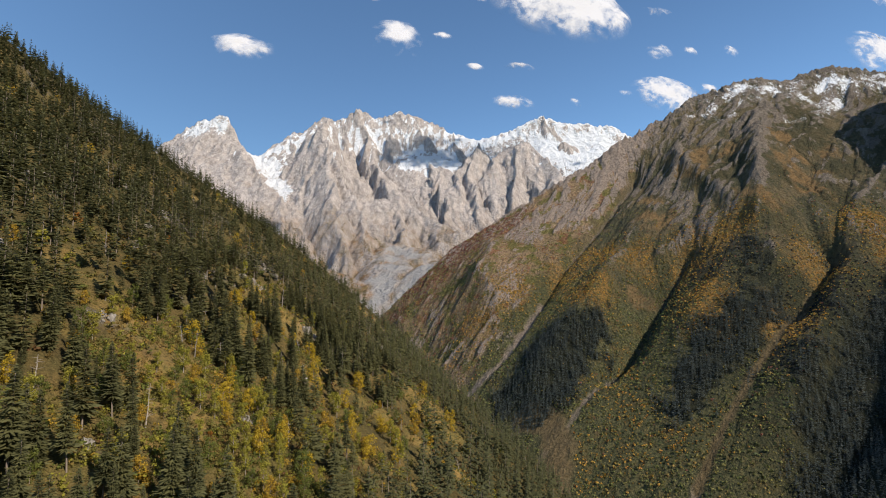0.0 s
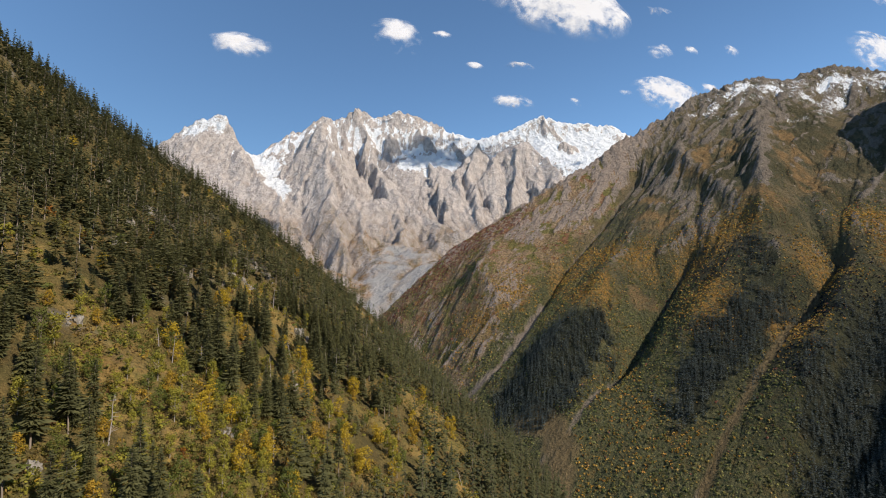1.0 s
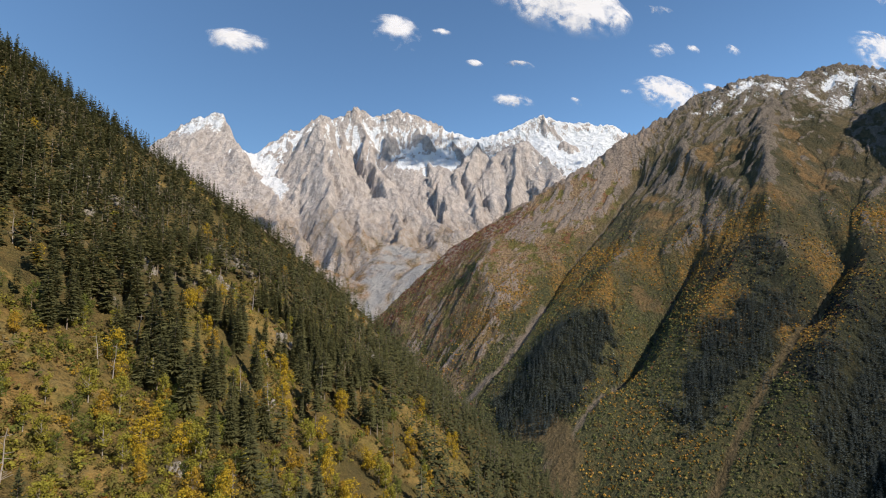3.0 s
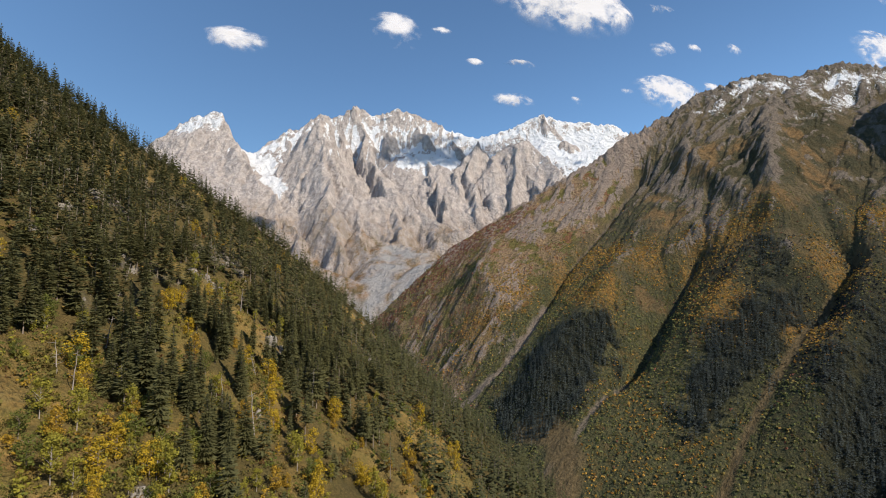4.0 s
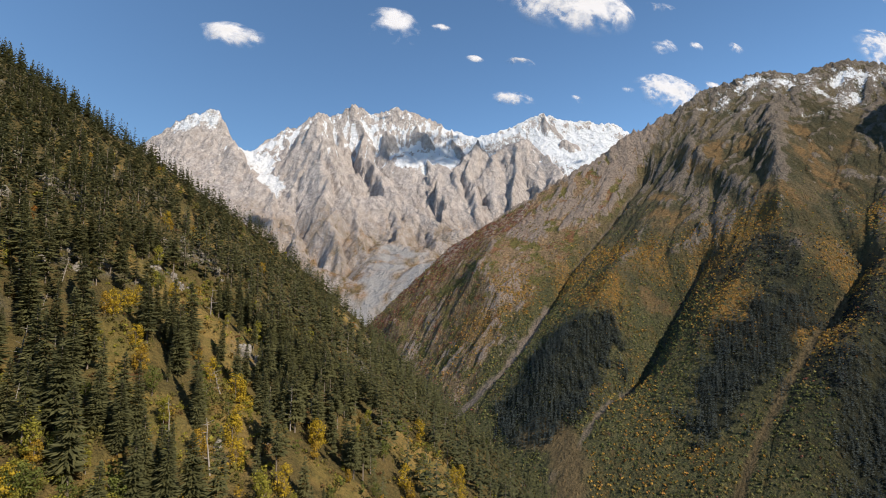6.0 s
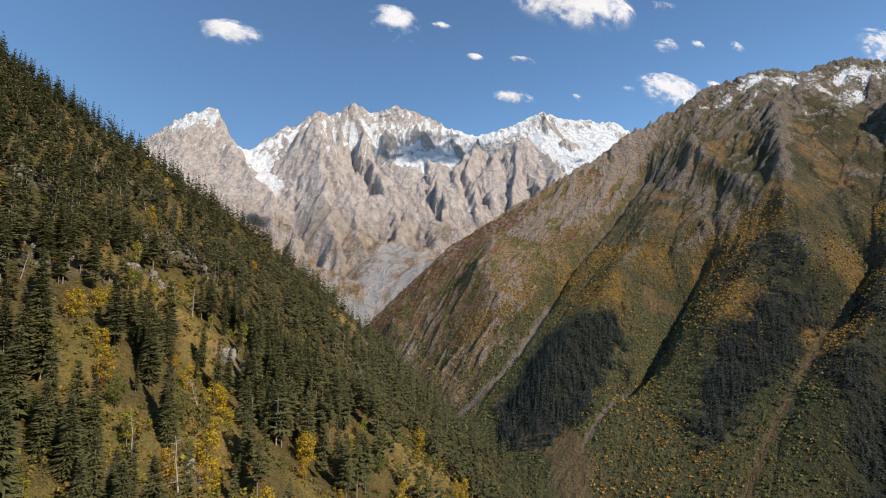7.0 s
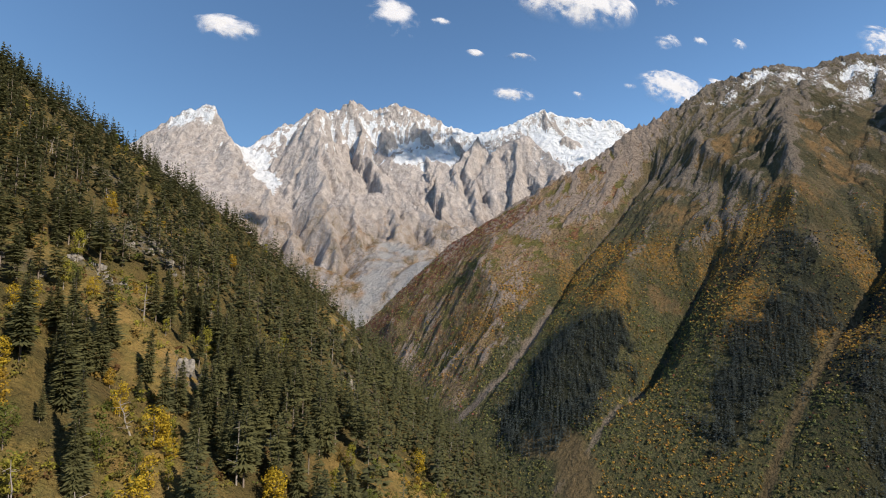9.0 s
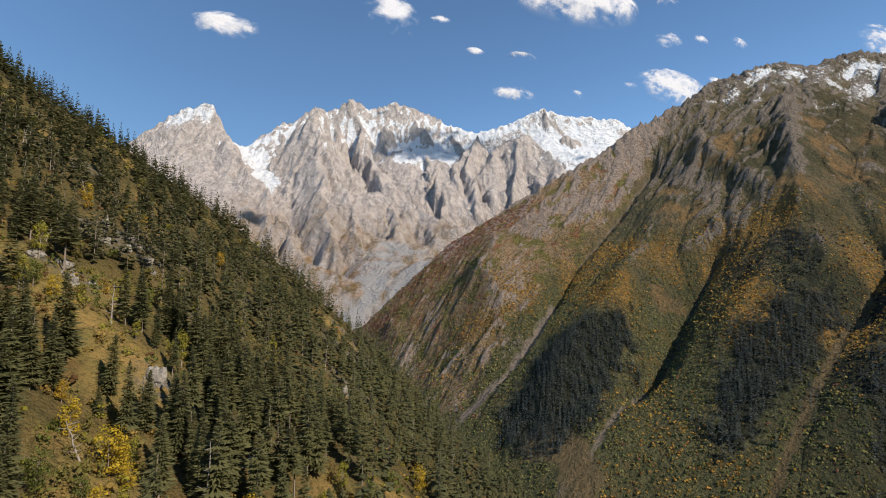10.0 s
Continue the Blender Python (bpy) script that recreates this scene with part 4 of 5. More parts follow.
# ---- trees ----
def fir_crown(rng, whorls, fronds, side, height, radius, bare=0.12, ragged=0.25, simple=False):
    """Tiers of drooping fronds; each frond a small ridged blade, near trees with two side blades."""
    V, F, T = [], [], []
    count, turn = whorls * fronds, rng.uniform(0, 6.28)
    lop = rng.uniform(0, 6.28)
    for k in range(count):
        h = bare + (1 - bare) * ((k + rng.uniform(-5, 5)) / count)
        h = min(max(h, bare), 0.985)
        reach = radius * ((1 - h) / (1 - bare)) ** 0.72 * (1 - 0.4 * max(0, (0.28 - h) / 0.28)) + 0.22
        for j in (0,):
            a = turn + 2.399963 * k + rng.uniform(-0.4, 0.4)
            reach *= 1 + 0.16 * math.cos(a - lop)
            length = reach * (1 + rng.uniform(-ragged, ragged * 0.7) - (0.25 if whorls > 60 and k % 3 == 0 else 0.0))
            drop = length * (0.04 + 0.24 * (1 - h) + rng.uniform(-0.3, 0.3)) - 0.25 * length * (h > 0.8)
            tint = rng.uniform(0, 1)
            blades = (((0, 1.0, 0.0),), ((0, 1.0, 0.0), (0.6, 0.66, 0.25), (-0.6, 0.66, 0.25)), ((0, 1.0, 0.0), (0.5, 0.5, 0.5), (-0.5, 0.5, 0.5), (0.75, 0.58, 0.2), (-0.75, 0.58, 0.2)))[side]
            for da, f, start in blades:
                tint = min(1, max(0, tint + rng.uniform(-0.3, 0.3)))
                ca, sa = math.cos(a), math.sin(a)
                bx, by, bz = start * length * ca, start * length * sa, h * height - start * drop
                ca, sa = math.cos(a + da), math.sin(a + da)
                l, w = length * f, (length * f * (0.42, 0.125, 0.165)[side] * (0.72 if whorls > 60 else 1.0) + 0.05)
                n = len(V)
                if simple:
                    V += [(bx, by, bz), (bx + ca * l * 0.5 - sa * w, by + sa * l * 0.5 + ca * w, bz - drop * f * 0.5 - 0.35 * w + rng.uniform(-0.1, 0.1) * l), (bx + ca * l, by + sa * l, bz - drop * f), (bx + ca * l * 0.5 + sa * w, by + sa * l * 0.5 - ca * w, bz - drop * f * 0.5 - 0.35 * w + rng.uniform(-0.1, 0.1) * l)]
                    F += [(n, n + 1, n + 2), (n, n + 2, n + 3)]
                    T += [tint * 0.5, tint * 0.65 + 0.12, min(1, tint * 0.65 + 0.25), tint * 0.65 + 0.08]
                    continue
                mid = 0.55
                V += [(bx, by, bz), (bx + ca * l * mid, by + sa * l * mid, bz - drop * f * 0.30 + 0.14 * w),
                      (bx + ca * l, by + sa * l, bz - drop * f),
                      (bx + ca * l * (mid - 0.12) - sa * w, by + sa * l * (mid - 0.12) + ca * w, bz - drop * f * 0.45 - 0.45 * w),
                      (bx + ca * l * (mid - 0.12) + sa * w, by + sa * l * (mid - 0.12) - ca * w, bz - drop * f * 0.45 - 0.45 * w)]
                F += [(n, n + 1, n + 3), (n + 1, n + 2, n + 3), (n, n + 4, n + 1), (n + 1, n + 4, n + 2)]
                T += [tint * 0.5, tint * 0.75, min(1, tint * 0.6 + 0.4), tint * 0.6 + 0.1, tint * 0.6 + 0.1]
    n = len(V)
    tip = 0.16 * radius
    V += [(0, 0, height * 1.01), (tip, 0, height * 0.93), (-tip * 0.5, tip * 0.9, height * 0.93), (-tip * 0.5, -tip * 0.9, height * 0.93)]
    F += [(n, n + 1, n + 2), (n, n + 2, n + 3), (n, n + 3, n + 1)]
    T += [0.8, 0.4, 0.4, 0.4]
    return np.array(V), np.array(F), np.array(T)


def pole(rng, height, r0, r1, sides=6, rings=4, wobble=0.1, lean=(0, 0)):
    """A tapered, slightly crooked stem as triangles."""
    V, F = [], []
    for k in range(rings + 1):
        s = k / rings
        ox, oy = lean[0] * s + rng.uniform(-1, 1) * wobble * s, lean[1] * s + rng.uniform(-1, 1) * wobble * s
        r = r0 + (r1 - r0) * s
        for j in range(sides):
            a = 6.283 * j / sides
            V.append((ox + r * math.cos(a), oy + r * math.sin(a), -1.0 + (height + 1.0) * s))
    for k in range(rings):
        for j in range(sides):
            a, b = k * sides + j, k * sides + (j + 1) % sides
            F += [(a, b, b + sides), (a, b + sides, a + sides)]
    return np.array(V), np.array(F)


def stick(p, q, r0, r1, sides=4):
    p, q = np.array(p, float), np.array(q, float)
    d = (q - p) / np.linalg.norm(q - p)
    a = np.cross(d, (0.3, 0.2, 1.0))
    a /= np.linalg.norm(a)
    b = np.cross(d, a)
    V = [p + r0 * (math.cos(6.283 * j / sides) * a + math.sin(6.283 * j / sides) * b) for j in range(sides)]
    V += [q + r1 * (math.cos(6.283 * j / sides) * a + math.sin(6.283 * j / sides) * b) for j in range(sides)]
    F = []
    for j in range(sides):
        k = (j + 1) % sides
        F += [(j, k, k + sides), (j, k + sides, j + sides)]
    return np.array(V), np.array(F)


def joined(pieces):
    V, F, n = [], [], 0
    for v, f in pieces:
        V.append(v)
        F.append(f + n)
        n += len(v)
    return np.concatenate(V), np.concatenate(F)


def leaf_crown(rng, height, radius, clumps, leaves, size, low=0.25):
    """Many small tilted leaf sprays gathered in uneven clumps."""
    V, F, T = [], [], []
    for c in range(clumps):
        h = rng.uniform(low, 0.95)
        wide = radius * math.sin(math.pi * min(1, max(0.08, (h - low) / (1 - low) * 0.8 + 0.16))) ** 0.7
        a, r = rng.uniform(0, 6.283), wide * math.sqrt(rng.uniform(0.1, 1)) * 0.8
        cx, cy, cz = r * math.cos(a), r * math.sin(a), h * height
        cr = radius * rng.uniform(0.36, 0.58)
        shade = rng.uniform(0.8, 1.12)
        for k in range(leaves):
            d = np.array([rng.gauss(0, 1), rng.gauss(0, 1), rng.gauss(0, 0.8) + 0.25])
            d /= np.linalg.norm(d)
            p = np.array((cx, cy, cz)) + d * cr * rng.uniform(0.35, 1.05)
            s1 = np.cross(d, (rng.gauss(0, 1), rng.gauss(0, 1), rng.gauss(0, 1)))
            s1 /= np.linalg.norm(s1)
            s2 = np.cross(d, s1) + d * rng.uniform(-0.5, 0.5)
            s = size * rng.uniform(0.6, 1.3)
            n = len(V)
            V += [tuple(p + s * s1), tuple(p + 0.7 * s * s2), tuple(p - s * s1), tuple(p - 0.7 * s * s2)]
            F += [(n, n + 1, n + 2), (n, n + 2, n + 3)]
            T += [shade * rng.uniform(0.85, 1.12)] * 4
    return np.array(V), np.array(F), np.array(T)


def planted(name, bases, spots, material, kind, rng, label, hues=None):
    """One joined mesh of many trees; bases: (verts, faces, tint); spots: (x, y, z, scale, width)."""
    V, F, T, n = [], [], [], 0
    for k, (x, y, z, s, wd) in enumerate(spots):
        v, f, t = bases[rng.randrange(len(bases))]
        a = rng.uniform(0, 6.283)
        ca, sa = math.cos(a) * s * wd, math.sin(a) * s * wd
        V.append(np.stack([v[:, 0] * ca - v[:, 1] * sa + x, v[:, 0] * sa + v[:, 1] * ca + y, v[:, 2] * s + z], 1))
        F.append(f + n)
        n += len(v)
        if hues is None:
            T.append(np.clip(t * 0.6 + rng.uniform(0, 0.45), 0, 1))
        else:
            T.append(np.clip(t[:, None] * np.array(hues[k])[None, :], 0, 1))
    me = fast_mesh(name, np.concatenate(V), np.concatenate(F), material, {"tint" if hues is None else "hue": np.concatenate(T)}, flat=True)
    return tagged(new(name, me), label, kind, kind="stuff")


rng = random.Random(11)
YELLOW, GOLD, ORANGE = (0.50, 0.35, 0.03), (0.42, 0.27, 0.034), (0.30, 0.125, 0.022)
LIME, GREEN, OLIVE = (0.30, 0.27, 0.040), (0.142, 0.158, 0.034), (0.18, 0.157, 0.042)

# --- where things stand on the near hillside ---
crest_x, crest_y = [p[0] for p in HILL_LINES["crest"]], [p[1] for p in HILL_LINES["crest"]]
open_land = Land(HX, HY, hill_open)
rock_land = Land(HX, HY, hill_rock)
mixed_noise = Land(HX, HY, fbm(HX / 38, HY / 38, 3, 77))
firs, leafy, dead = [], [], []
for j in range(0, 94):
    for i in range(0, 112):
        x, y = -520 + 6.5 * (i + rng.uniform(-0.48, 0.48)), 70 + 6.5 * (j + rng.uniform(-0.48, 0.48))
        if y > np.interp(x, crest_x, crest_y) + 14 or x < -y * 1.05 - 45 or x > 200 or y > 655:
            continue
        o, m = float(open_land.z(x, y)), float(mixed_noise.z(x, y))
        z = float(hill.z(x, y))
        mixed = 1.1 * math.exp(-((x + 82) / 50) ** 2) * math.exp(-((y - 195) / 62) ** 2) + 0.22 * m
        far_belt = 0.25 * math.exp(-((x + 20 - (y - 300) * 0.5) / 45) ** 2) * (y > 240) * (y < 420)
        roll = rng.random()
        if roll < 0.93 * (1 - o) * (1 - 0.75 * min(1, max(0, mixed * 1.15))):
            size = rng.uniform(0.9, 1.38) if rng.random() < 0.72 else rng.uniform(0.4, 0.9)
            size *= 1.0 - 0.16 * float(smooth(330, 560, y))
            firs.append((x, y, z, size, rng.uniform(0.85, 1.15)))
        elif roll < 0.955 and rng.random() < 0.18 + 0.85 * max(0, mixed) * (1 - 0.55 * o) + far_belt:
            leafy.append((x, y, z, rng.uniform(0.55, 1.2), rng.uniform(0.85, 1.2)))
        elif roll > 0.985:
            dead.append((x, y, z, rng.uniform(0.6, 1.0)))

SPECIAL = [(-71, 198), (-93, 214), (-76, 296), (-48, 271), (-36, 255), (-32, 303), (-17, 347), (7, 373), (-140, 344), (-117, 306), (-189, 217), (-171, 268), (-140, 222), (-304, 419), (-54, 204), (-60, 179), (-67, 214), (-25, 271), (-94, 223), (-86, 226), (-110, 298), (-78, 306), (-53, 320), (-35, 297), (-106, 216), (-129, 311), (-96, 322), (-185, 449)]
SPECIAL += [(-59, 255), (-50, 276), (-37, 296), (-27, 290), (-17, 315), (-39, 262), (7, 391), (-70, 224), (-74, 209), (-72, 290), (-55, 331), (-96, 228), (-122, 244), (-56, 332), (3, 385), (-20, 352), (-55, 287), (-141, 338), (-84, 322), (-85, 320), (-191, 456), (-16, 417), (-144, 510)]
firs = [p for p in firs if not any(abs(p[0] - a) < 6.5 and -22 < p[1] - b < 5 for a, b in SPECIAL)]
firs.sort(key=lambda p: abs(p[0] + 104) + (1000 if p[1] > 410 else 0))
near_firs, rest = firs[:235], firs[235:]
mid_firs = [p for p in rest if abs(p[0] + 104) < 120 and p[1] < 470]
next_firs, mid_firs = mid_firs[:300], mid_firs[300:]
far_firs = [p for p in rest if not (abs(p[0] + 104) < 120 and p[1] < 470)]
# firs on the spur's shadow side and upslope get the darkened needles
shade_firs = [p for p in far_firs + mid_firs if p[0] > -32 + 0.05 * p[1] + rng.gauss(0, 10) or p[1] > 390 + rng.gauss(0, 20) and rng.random() < 0.45 or p[0] < -135 + rng.gauss(0, 15) and rng.random() < 0.5]
mid_firs = [p for p in mid_firs if p not in shade_firs]
far_firs = [p for p in far_firs if p not in shade_firs]

# --- near firs, each one a thing ---
def fir_thing(k):
    r = random.Random(100 + k)
    h, w = (20, 18, 22, 16, 19, 21)[k], (3.1, 3.5, 3.0, 3.1, 3.6, 2.9)[k]
    base = new("fir_tree")
    v, f = pole(r, h * 0.96, 0.24, 0.05, 6, 5, 0.12)
    trunk = new("trunk", fast_mesh("fir_trunk", v, f, MAT_BARK))
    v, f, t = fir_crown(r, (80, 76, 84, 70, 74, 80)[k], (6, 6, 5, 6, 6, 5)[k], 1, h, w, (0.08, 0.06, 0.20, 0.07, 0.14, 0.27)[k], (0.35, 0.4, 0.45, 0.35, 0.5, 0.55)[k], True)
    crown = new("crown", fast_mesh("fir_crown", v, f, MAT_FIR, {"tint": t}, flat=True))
    trunk.parent = crown.parent = base
    words = ("tall dark green fir on the steep hillside", "broad dark green fir with drooping tiers of branches", "tall slim fir with a bare lower trunk",
             "small dense dark green fir on the slope", "ragged wide fir with broken tiers", "thin ragged fir with sparse branches")[k]
    return tagged(base, words, "tree", "firs on the near hillside")


models = [fir_thing(k) for k in range(6)]
for k, (x, y, z, s, wd) in enumerate(near_firs):
    ob = models[k] if k < 6 else copy_thing(models[rng.randrange(6)], Matrix())
    ob.matrix_basis = Matrix.LocRotScale((x, y, z), Euler((rng.uniform(-0.04, 0.04), rng.uniform(-0.04, 0.04), rng.uniform(0, 6.28))), (s * wd, s * wd, s))

r = random.Random(5)


stem_bases = [(*pole(r, h, 0.26, 0.06, 4, 2, 0.2), np.full(12, 0.5)) for h in (15.5, 17, 18)]
SHAPES = ((19, 3.1, 0.12, 0.4), (17, 3.4, 0.16, 0.45), (21, 3.0, 0.34, 0.5), (18, 2.9, 0.46, 0.55), (20, 3.3, 0.22, 0.4))
next_bases = [fir_crown(r, 26, 6, 1, h, w, b, g, True) for h, w, b, g in SHAPES]
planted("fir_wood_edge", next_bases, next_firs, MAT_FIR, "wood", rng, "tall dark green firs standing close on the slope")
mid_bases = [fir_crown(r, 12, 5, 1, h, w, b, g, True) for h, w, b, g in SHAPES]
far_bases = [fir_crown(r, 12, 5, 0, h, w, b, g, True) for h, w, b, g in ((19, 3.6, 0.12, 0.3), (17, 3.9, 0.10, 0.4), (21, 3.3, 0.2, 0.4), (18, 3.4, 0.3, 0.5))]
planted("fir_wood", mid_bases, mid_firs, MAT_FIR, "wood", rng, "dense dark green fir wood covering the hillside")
shade_fir_bases = [fir_crown(r, 9, 5, 0, h, w, 0.12, 0.4, True) for h, w in ((19, 3.2), (17, 3.3), (22, 3.1), (20, 3.0))]
planted("fir_stems", stem_bases, [p for k, p in enumerate(next_firs + mid_firs + [p for p in shade_firs + far_firs if p[1] < 520]) if k % 5 < 2], MAT_BARK, "stems", rng, "bare pale stems of the firs on the slope")
planted("spruce_wood", shade_fir_bases, shade_firs, MAT_SHADE_FIR, "wood", rng, "darkened firs standing close among the hillside firs, shade in their colour")
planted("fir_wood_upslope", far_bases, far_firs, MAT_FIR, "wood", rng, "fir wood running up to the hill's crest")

# --- broadleaf trees in autumn colour ---
LEAF_LOOKS = (("birch_tree", LIME, 11.0, 2.6, "slim birch with pale trunk and thin yellow-green leaves"), ("maple_tree", YELLOW, 9.0, 3.3, "bright yellow autumn maple on the slope"),
              ("beech_tree", GREEN, 10.0, 3.2, "round green broadleaf tree among the firs"), ("rowan_tree", ORANGE, 6.0, 2.6, "low rusty orange autumn tree in the grass"), ("aspen_tree", GOLD, 8.5, 2.6, "golden autumn aspen beside the firs"))


def leaf_thing(k):
    name, hue, h, w, words = LEAF_LOOKS[k]
    r = random.Random(300 + k)
    base = new(name)
    stems = [pole(r, h * 0.8, 0.16, 0.04, 5, 4, 0.25)]
    for j in range(7):
        s, a = r.uniform(0.25, 0.7), r.uniform(0, 6.28)
        stems.append(stick((0, 0, h * s), (w * 0.7 * math.cos(a), w * 0.7 * math.sin(a), h * (s + 0.2)), 0.07, 0.02))
    v, f = joined(stems)
    trunk = new("trunk", fast_mesh(name + "_trunk", v, f, MAT_DEAD if k == 0 else MAT_BARK))
    v, f, t = leaf_crown(r, h, w, 24, 36, 0.25, 0.16 if k else 0.3)
    crown = new("crown", fast_mesh(name + "_crown", v, f, MAT_LEAF, {"hue": np.clip(t[:, None] * np.array(hue)[None, :], 0, 1)}, flat=True))
    trunk.parent = crown.parent = base
    return tagged(base, words, "tree", "broadleaf trees on the near hillside")


def place_leaf(k, x, y, s, first=[True] * 5):
    z = float(hill.z(x, y))
    if first[k]:
        first[k], ob = False, leaf_models[k]
    else:
        ob = copy_thing(leaf_models[k], Matrix())
    ob.matrix_basis = Matrix.LocRotScale((x, y, z), Euler((0, 0, rng.uniform(0, 6.28))), (s * rng.uniform(0.85, 1.15), s * rng.uniform(0.85, 1.15), s))


leaf_models = [leaf_thing(k) for k in range(5)]
for x, y in SPECIAL:
    place_leaf(1 if rng.random() < 0.7 else 4, x, y, rng.uniform(0.85, 1.3))
leafy.sort(key=lambda p: abs(p[0] + 85) + (500 if p[1] > 380 else 0))
for x, y, z, s, wd in leafy[:190]:
    q = rng.random()
    place_leaf(0 if q < 0.46 else 2 if q < 0.77 else 3 if q < 0.80 else 4 if q < 0.90 else 1, x, y, s)
bush_bases = [leaf_crown(random.Random(40 + k), h, w, 8, 12, 0.62, 0.15) for k, (h, w) in enumerate(((8, 2.8), (9, 2.6), (6.5, 2.8), (7, 2.4)))]
others = leafy[190:]


def autumn(q):
    return LIME if q < 0.28 else GREEN if q < 0.52 else GOLD if q < 0.66 else OLIVE if q < 0.96 else ORANGE


if others:
    planted("broadleaf_wood", bush_bases, others, MAT_LEAF, "wood", rng, "scattered yellow and green broadleaf trees among firs", [autumn(rng.random()) for _ in others])

# --- low bushes and tussocks of the clearings ---
low_bases = [leaf_crown(random.Random(60 + k), 1.5, 1.5, 4, 5, 0.40, 0.05) for k in range(4)]
lows, low_hues = [], []
for _ in range(7500):
    x, y = rng.uniform(-330, 60), rng.uniform(85, 480)
    if x < -y * 1.0 - 30 or rng.random() > 0.25 + 0.75 * float(open_land.z(x, y)):
        continue
    s = rng.uniform(0.6, 1.3) if rng.random() < 0.80 else rng.uniform(1.3, 2.0)
    lows.append((x, y, float(hill.z(x, y)) - 0.2, s, 1.1))
    q = rng.random()
    low_hues.append((0.30, 0.20, 0.055) if q < 0.30 else (0.20, 0.17, 0.044) if q < 0.66 else (0.15, 0.08, 0.032) if q < 0.78 else LIME if q < 0.91 else GREEN)
planted("undergrowth", low_bases, lows, MAT_LEAF, "bushes", rng, "low brown and olive autumn bushes in the clearings", low_hues)


# --- thickets of shrubs and saplings between the trees ---
thicket_bases = [leaf_crown(random.Random(70 + k), h, w, 8, 8, 0.33, 0.08) for k, (h, w) in enumerate(((3.6, 2.0), (4.4, 2.0), (3.0, 2.4), (5.2, 1.7)))]
thick, thick_hues = [], []
while len(thick) < 1800:
    x, y = rng.uniform(-210, 25), rng.uniform(100, 400)
    m = 1.25 * math.exp(-((x + 85) / 55) ** 2) * math.exp(-((y - 200) / 75) ** 2) + 0.35 * float(mixed_noise.z(x, y)) + 0.35 * float(open_land.z(x, y))
    if x < -y * 1.0 - 20 or rng.random() > m - 0.12:
        continue
    thick.append((x, y, float(hill.z(x, y)) - 0.2, rng.uniform(0.5, 1.25), rng.uniform(0.9, 1.3)))
    q = rng.random()
    thick_hues.append(OLIVE if q < 0.40 else LIME if q < 0.66 else GREEN if q < 0.80 else GOLD if q < 0.86 else (0.22, 0.15, 0.045))
planted("thicket", thicket_bases, thick, MAT_LEAF, "bushes", rng, "olive, yellow and rusty shrubs between the hillside trees", thick_hues)

# --- dead snags: bare grey stems with a few broken limbs ---
def snag(k):
    r = random.Random(500 + k)
    h = (15, 12, 17, 10)[k]
    base = new("dead_tree")
    trunk = new("trunk", fast_mesh("snag_trunk", *pole(r, h, 0.30, 0.06, 6, 6, 0.35, ((1.2, 0), (-2.5, 0.5), (0.3, 0), (3.2, 1))[k]), MAT_DEAD))
    trunk.parent = base
    for j in range(13):
        s, a, l = r.uniform(0.25, 0.95), r.uniform(0, 6.28), r.uniform(0.8, 2.6)
        lx = ((1.2, 0), (-2.5, 0.5), (0.3, 0), (3.2, 1))[k]
        p = (lx[0] * s, lx[1] * s, -1 + (h + 1) * s)
        q = (p[0] + l * math.cos(a), p[1] + l * math.sin(a), p[2] + r.uniform(-0.5, 0.9) * l * 0.6)
        limb = new("limb", fast_mesh("snag_limb", *stick(p, q, 0.09, 0.03), MAT_DEAD))
        limb.parent = base
    return tagged(base, ("tall bare grey dead tree among firs", "leaning grey dead tree with broken limbs", "straight weathered grey snag", "short leaning dead trunk on the slope")[k], "dead tree", "dead trees on the hillside")


snags = [snag(k) for k in range(4)]
dead = [p for p in dead if p[1] < 480 and p[0] > -300]
SNAGS = [(-104, 178), (-83, 262), (-66, 330), (-96, 352), (-120, 372), (-90, 318), (-60, 345), (-76, 280), (-112, 330)]
spots = [(x, y, float(hill.z(x, y)), rng.uniform(0.9, 1.2)) for x, y in SNAGS] + dead[:125]
for k, (x, y, z, s) in enumerate(spots):
    ob = snags[k] if k < 4 else copy_thing(snags[rng.randrange(4)], Matrix())
    ob.matrix_basis = Matrix.LocRotScale((x, y, z), Euler((rng.uniform(-0.06, 0.06), rng.uniform(-0.06, 0.06), rng.uniform(0, 6.28))), (s, s, s))


# --- rocks and outcrops ---
def boulder(k):
    bm = bmesh.new()
    bmesh.ops.create_icosphere(bm, subdivisions=3, radius=1.0)
    for v in bm.verts:
        c = v.co.copy()
        f = 1 + 0.45 * noise.fractal(c * 1.1 + Vector((k * 9.3, 2, 1)), 0.9, 2.1, 3) + 0.18 * noise.cell(c * 2.3 + Vector((k, 0, 0)))
        v.co = Vector((c.x * f, c.y * f * 0.8, c.z * f * 1.1))
    me = bpy.data.meshes.new("rock_outcrop")
    bm.to_mesh(me)
    bm.free()
    me.materials.append(MAT_STONE)
    return me


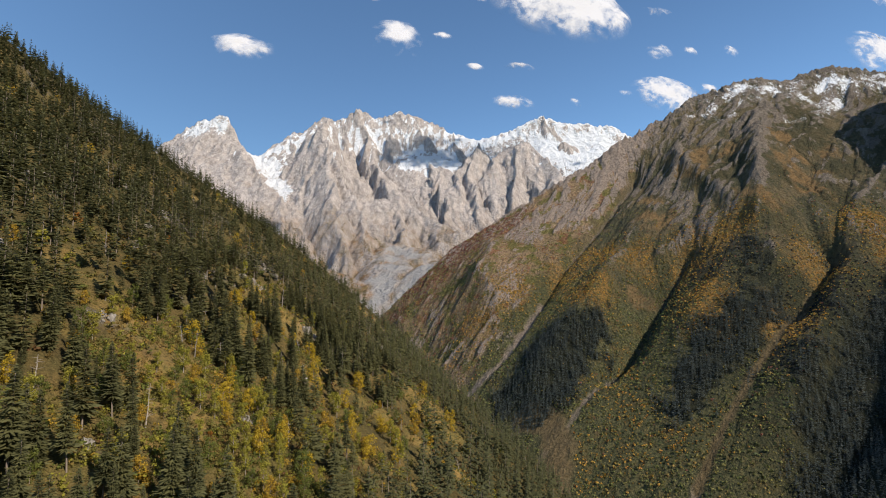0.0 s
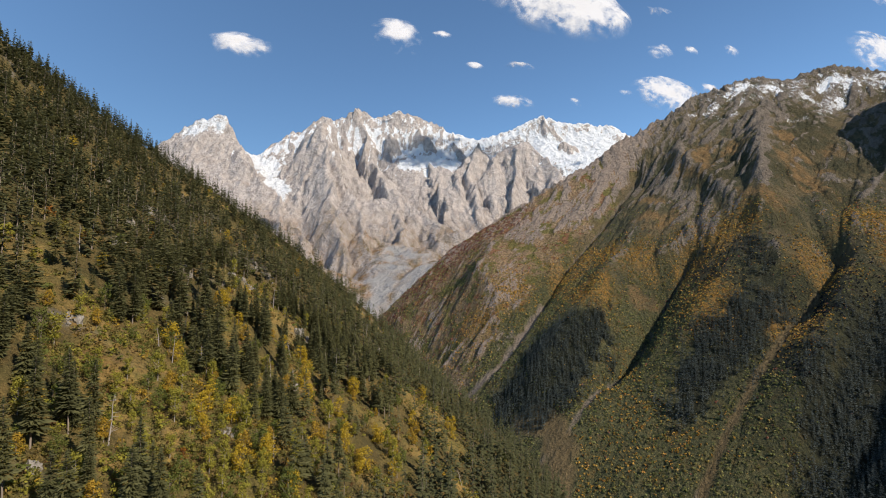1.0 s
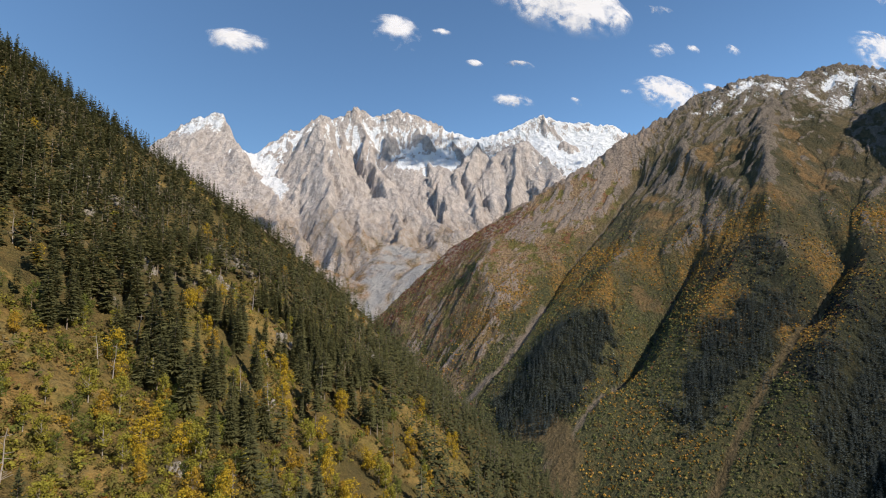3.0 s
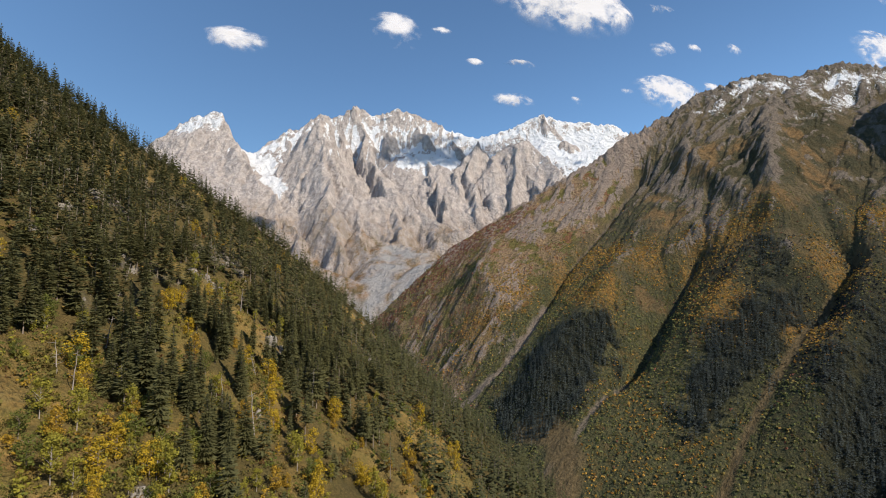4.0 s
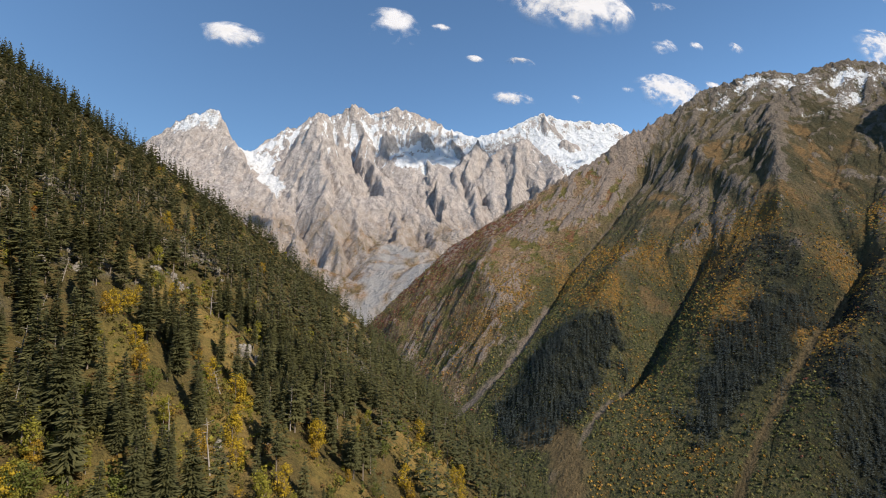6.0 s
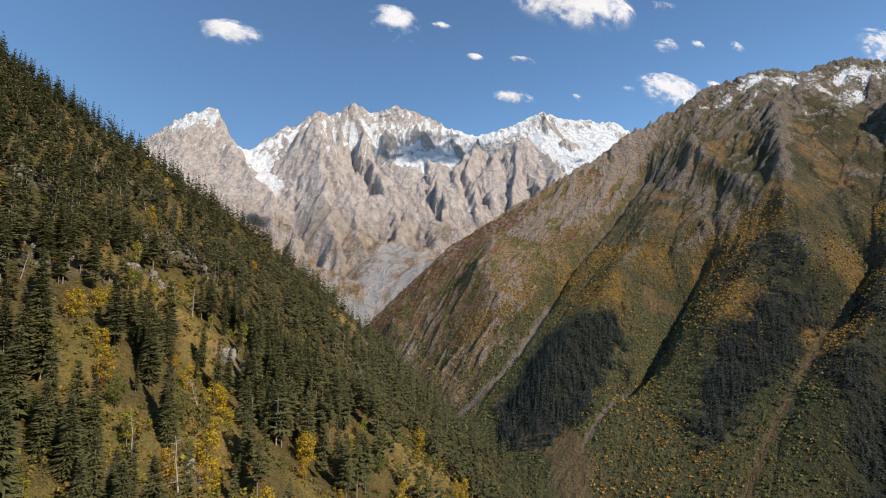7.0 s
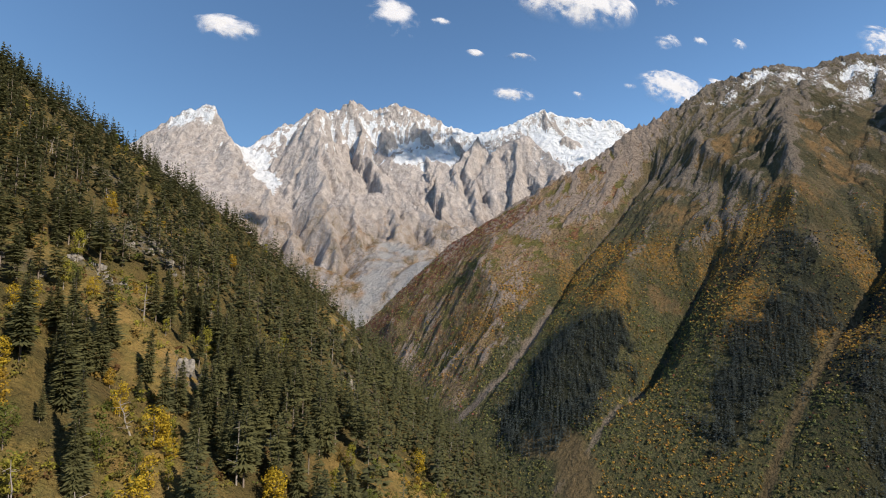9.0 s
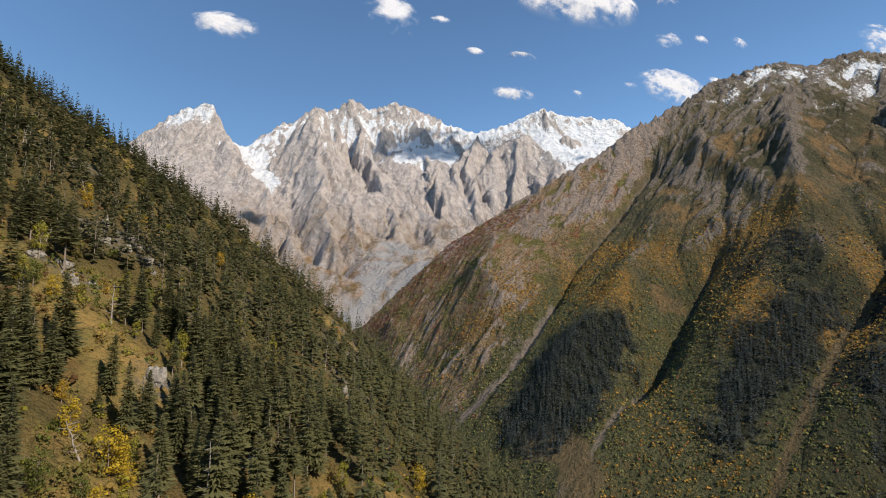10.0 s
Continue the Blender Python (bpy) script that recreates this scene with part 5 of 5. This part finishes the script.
rocks = [boulder(k) for k in range(5)]
placed = 0
while placed < 95:
    x, y = rng.uniform(-300, 30), rng.uniform(110, 470)
    if x < -y * 1.0 - 20 or float(rock_land.z(x, y)) < 0.25 or (float(open_land.z(x, y)) < 0.15 and rng.random() < 0.5):
        continue
    s = rng.uniform(0.8, 2.6)
    ob = new("rock_outcrop", rocks[rng.randrange(5)])
    ob.matrix_basis = Matrix.LocRotScale((x, y, float(hill.z(x, y)) + 0.15 * s), Euler((rng.uniform(-0.3, 0.3), rng.uniform(-0.3, 0.3), rng.uniform(0, 6.28))), (s * rng.uniform(0.8, 1.3), s, s * rng.uniform(0.7, 1.5)))
    tagged(ob, "pale grey weathered rock outcrop in the hillside grass", "rock", "rock outcrops on the hillside")
    placed += 1

# ---- woods and scrub across the valley ----
def inside(x, y, poly):
    hit = False
    for (ax, ay), (bx, by) in zip(poly, poly[1:] + poly[:1]):
        if (ay > y) != (by > y) and x < (bx - ax) * (y - ay) / (by - ay) + ax:
            hit = not hit
    return hit


rng = random.Random(23)
wood_noise = Land(RX, RY, fbm(RX / 42, RY / 42, 3, 120))
zone_noise = Land(RX, RY, fbm(RX / 120, RY / 120, 3, 130))
scree_land = Land(RX, RY, r_scree)
stand_firs = []
for poly, gap, many in ((STAND_A, 5.6, 1), (STAND_B, 5.6, 1), (STAND_C, 6.6, 1), (STAND_D, 5.0, 1)):
    xs, ys = [p[0] for p in poly], [p[1] for p in poly]
    n = int((max(xs) - min(xs)) * (max(ys) - min(ys)) / gap ** 2 * many * 1.25)
    for _ in range(n):
        x, y = rng.uniform(min(xs) - 15, max(xs) + 15), rng.uniform(min(ys) - 15, max(ys) + 15)
        jx, jy = x + rng.gauss(0, 16) + 45 * float(wood_noise.z(x, y)), y + rng.gauss(0, 16) + 45 * float(zone_noise.z(x, y))
        if inside(jx, jy, poly) and float(scree_land.z(x, y)) < 0.3 and float(wood_noise.z(x, y)) > -0.5 + rng.gauss(0, 0.15):
            stand_firs.append((x, y, float(right_land.z(x, y)) - 0.5, rng.uniform(1.0, 1.9), rng.uniform(0.66, 0.9)))
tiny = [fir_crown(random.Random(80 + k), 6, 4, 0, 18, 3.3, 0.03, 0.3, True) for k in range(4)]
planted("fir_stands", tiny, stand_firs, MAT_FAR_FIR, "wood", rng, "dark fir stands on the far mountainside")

shrub_bases = [leaf_crown(random.Random(90 + k), 3.9, 3.0, 2, 3, 1.65, 0.1) for k in range(6)]
fan_land = Land(RX, RY, r_fan)
nose_land, ochre_land = Land(RX, RY, r_nose), Land(RX, RY, r_ochre)
nr = np.random.RandomState(23)
sx, sy = nr.uniform(-250, 1750, 230000), nr.uniform(850, 2080, 230000)
sz, zn, wn_ = right_land.z(sx, sy), zone_noise.z(sx, sy), wood_noise.z(sx, sy)
cover = np.interp(sz + 120 * zn, [0, 350, 520, 640, 800], [1, 0.95, 0.7, 0.3, 0.02]) * np.interp(wn_, [-0.6, -0.1], [0.45, 1])
warm = np.maximum.reduce([np.exp(-((sx - a) ** 2 + (sy - b) ** 2) / 82 ** 2) for a, b in GOLDS] + [0.7 * np.exp(-((sx - a) ** 2 + (sy - b) ** 2) / 60 ** 2) for a, b in SPECKS])
on_nose = nose_land.z(sx, sy)
cover = np.maximum(cover * (1 - 0.35 * on_nose) * (1 - 0.8 * ochre_land.z(sx, sy)), 0.95 * warm)
in_stand = sum(within(sx, sy, q).astype(float) for q in (STAND_A, STAND_B, STAND_C)) > 0
cover = np.where(in_stand, 0.1 * cover, cover)
grows = (sz < 900) & (sz > 20) & (scree_land.z(sx, sy) < 0.25) & (fan_land.z(sx, sy) < 0.3) & (nr.uniform(0, 1, sx.size) < cover)
scrub, hues = [], []
for i in np.nonzero(grows)[0][:34000]:
    x, y, z, wn1 = float(sx[i]), float(sy[i]), float(sz[i]), float(wn_[i])
    scrub.append((x, y, z - 0.6, rng.uniform(0.5, 1.35), rng.uniform(0.9, 1.2)))
    q = rng.random() * 0.65 + 0.35 * (0.5 + wn1)
    if rng.random() < warm[i] * 0.9:
        hues.append((0.40, 0.24, 0.035) if q < 0.55 else (0.35, 0.18, 0.03) if q < 0.7 else (0.27, 0.20, 0.038))
    elif rng.random() < max(float(on_nose[i]), 0.10 + 0.25 * float(smooth(380, 600, z))):
        hues.append((0.34, 0.19, 0.045) if q < 0.25 else (0.20, 0.18, 0.042) if q < 0.62 else (0.11, 0.115, 0.035) if q < 0.78 else (0.24, 0.10, 0.055))
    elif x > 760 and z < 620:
        # near black: shade on these lower right slopes is put into the leaves
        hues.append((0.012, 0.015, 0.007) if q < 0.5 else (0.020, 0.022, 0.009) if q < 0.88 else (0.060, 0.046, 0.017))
    else:
        hues.append((0.085, 0.102, 0.030) if q < 0.3 else (0.140, 0.150, 0.038) if q < 0.62 else (0.18, 0.165, 0.044) if q < 0.88 else (0.27, 0.19, 0.045))
# the blue added to every hue stands for haze over the distance
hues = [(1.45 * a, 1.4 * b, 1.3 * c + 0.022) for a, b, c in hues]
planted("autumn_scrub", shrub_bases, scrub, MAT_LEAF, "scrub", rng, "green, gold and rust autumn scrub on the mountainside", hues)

# ---- clouds ----
CLOUDS = [
    (-1200, 2844, 1890, 390, 190),
    (-237, 2495, 1752, 310, 280),
    (4, 3456, 2285, 174, 96),
    (930, 3772, 2640, 1180, 640),
    (1644, 3620, 2234, 268, 222),
    (1854, 3619, 2256, 171, 100),
    (2150, 4693, 2335, 760, 440),
    (667, 4700, 2270, 470, 168),
    (1225, 4468, 2189, 170, 102),
    (2697, 4524, 2701, 268, 167),
    (4186, 4622, 2690, 760, 640),
    (4131, 4579, 3234, 512, 313),
    (1969, 4398, 3003, 367, 136),
    (-556, 3815, 2783, 239, 71),
    (204, 3090, 1890, 127, 57),
    (671, 4247, 2423, 301, 85),
    (1681, 4461, 2273, 196, 95),
    (292, 4005, 2900, 203, 62),
    (2578, 4709, 2414, 277, 129),
]
for k, (x, y, z, wide, high) in enumerate(CLOUDS):
    bm = bmesh.new()
    bmesh.ops.create_icosphere(bm, subdivisions=4, radius=1.0)
    # only the sunlit front of the puff; it fades out at its rim
    bmesh.ops.delete(bm, geom=[v for v in bm.verts if v.co.y > 0.12], context="VERTS")
    for v in bm.verts:
        v.co.y = v.co.y * (1 + 0.25 * noise.fractal(v.co * 2.3 + Vector((k * 7.1, 0, 0)), 0.8, 2.0, 4))
    me = bpy.data.meshes.new("cloud")
    bm.to_mesh(me)
    bm.free()
    dense = 0.85 if wide > 1000 else 0.66 if wide > 600 else 0.34 if wide > 300 else 0.22
    me.attributes.new("dense", "FLOAT", "POINT").data.foreach_set("value", [dense] * len(me.vertices))
    me.polygons.foreach_set("use_smooth", [True] * len(me.polygons))
    me.materials.append(MAT_CLOUD)
    ob = new("cloud", me)
    ob.matrix_basis = Matrix.LocRotScale((x, y, z), Euler((-0.35, 0, 0.25)), (wide * 0.54, 0.16 * wide, high * 0.55))
    tagged(ob, "small white fair-weather cloud in the blue sky", "cloud", "fair-weather clouds")
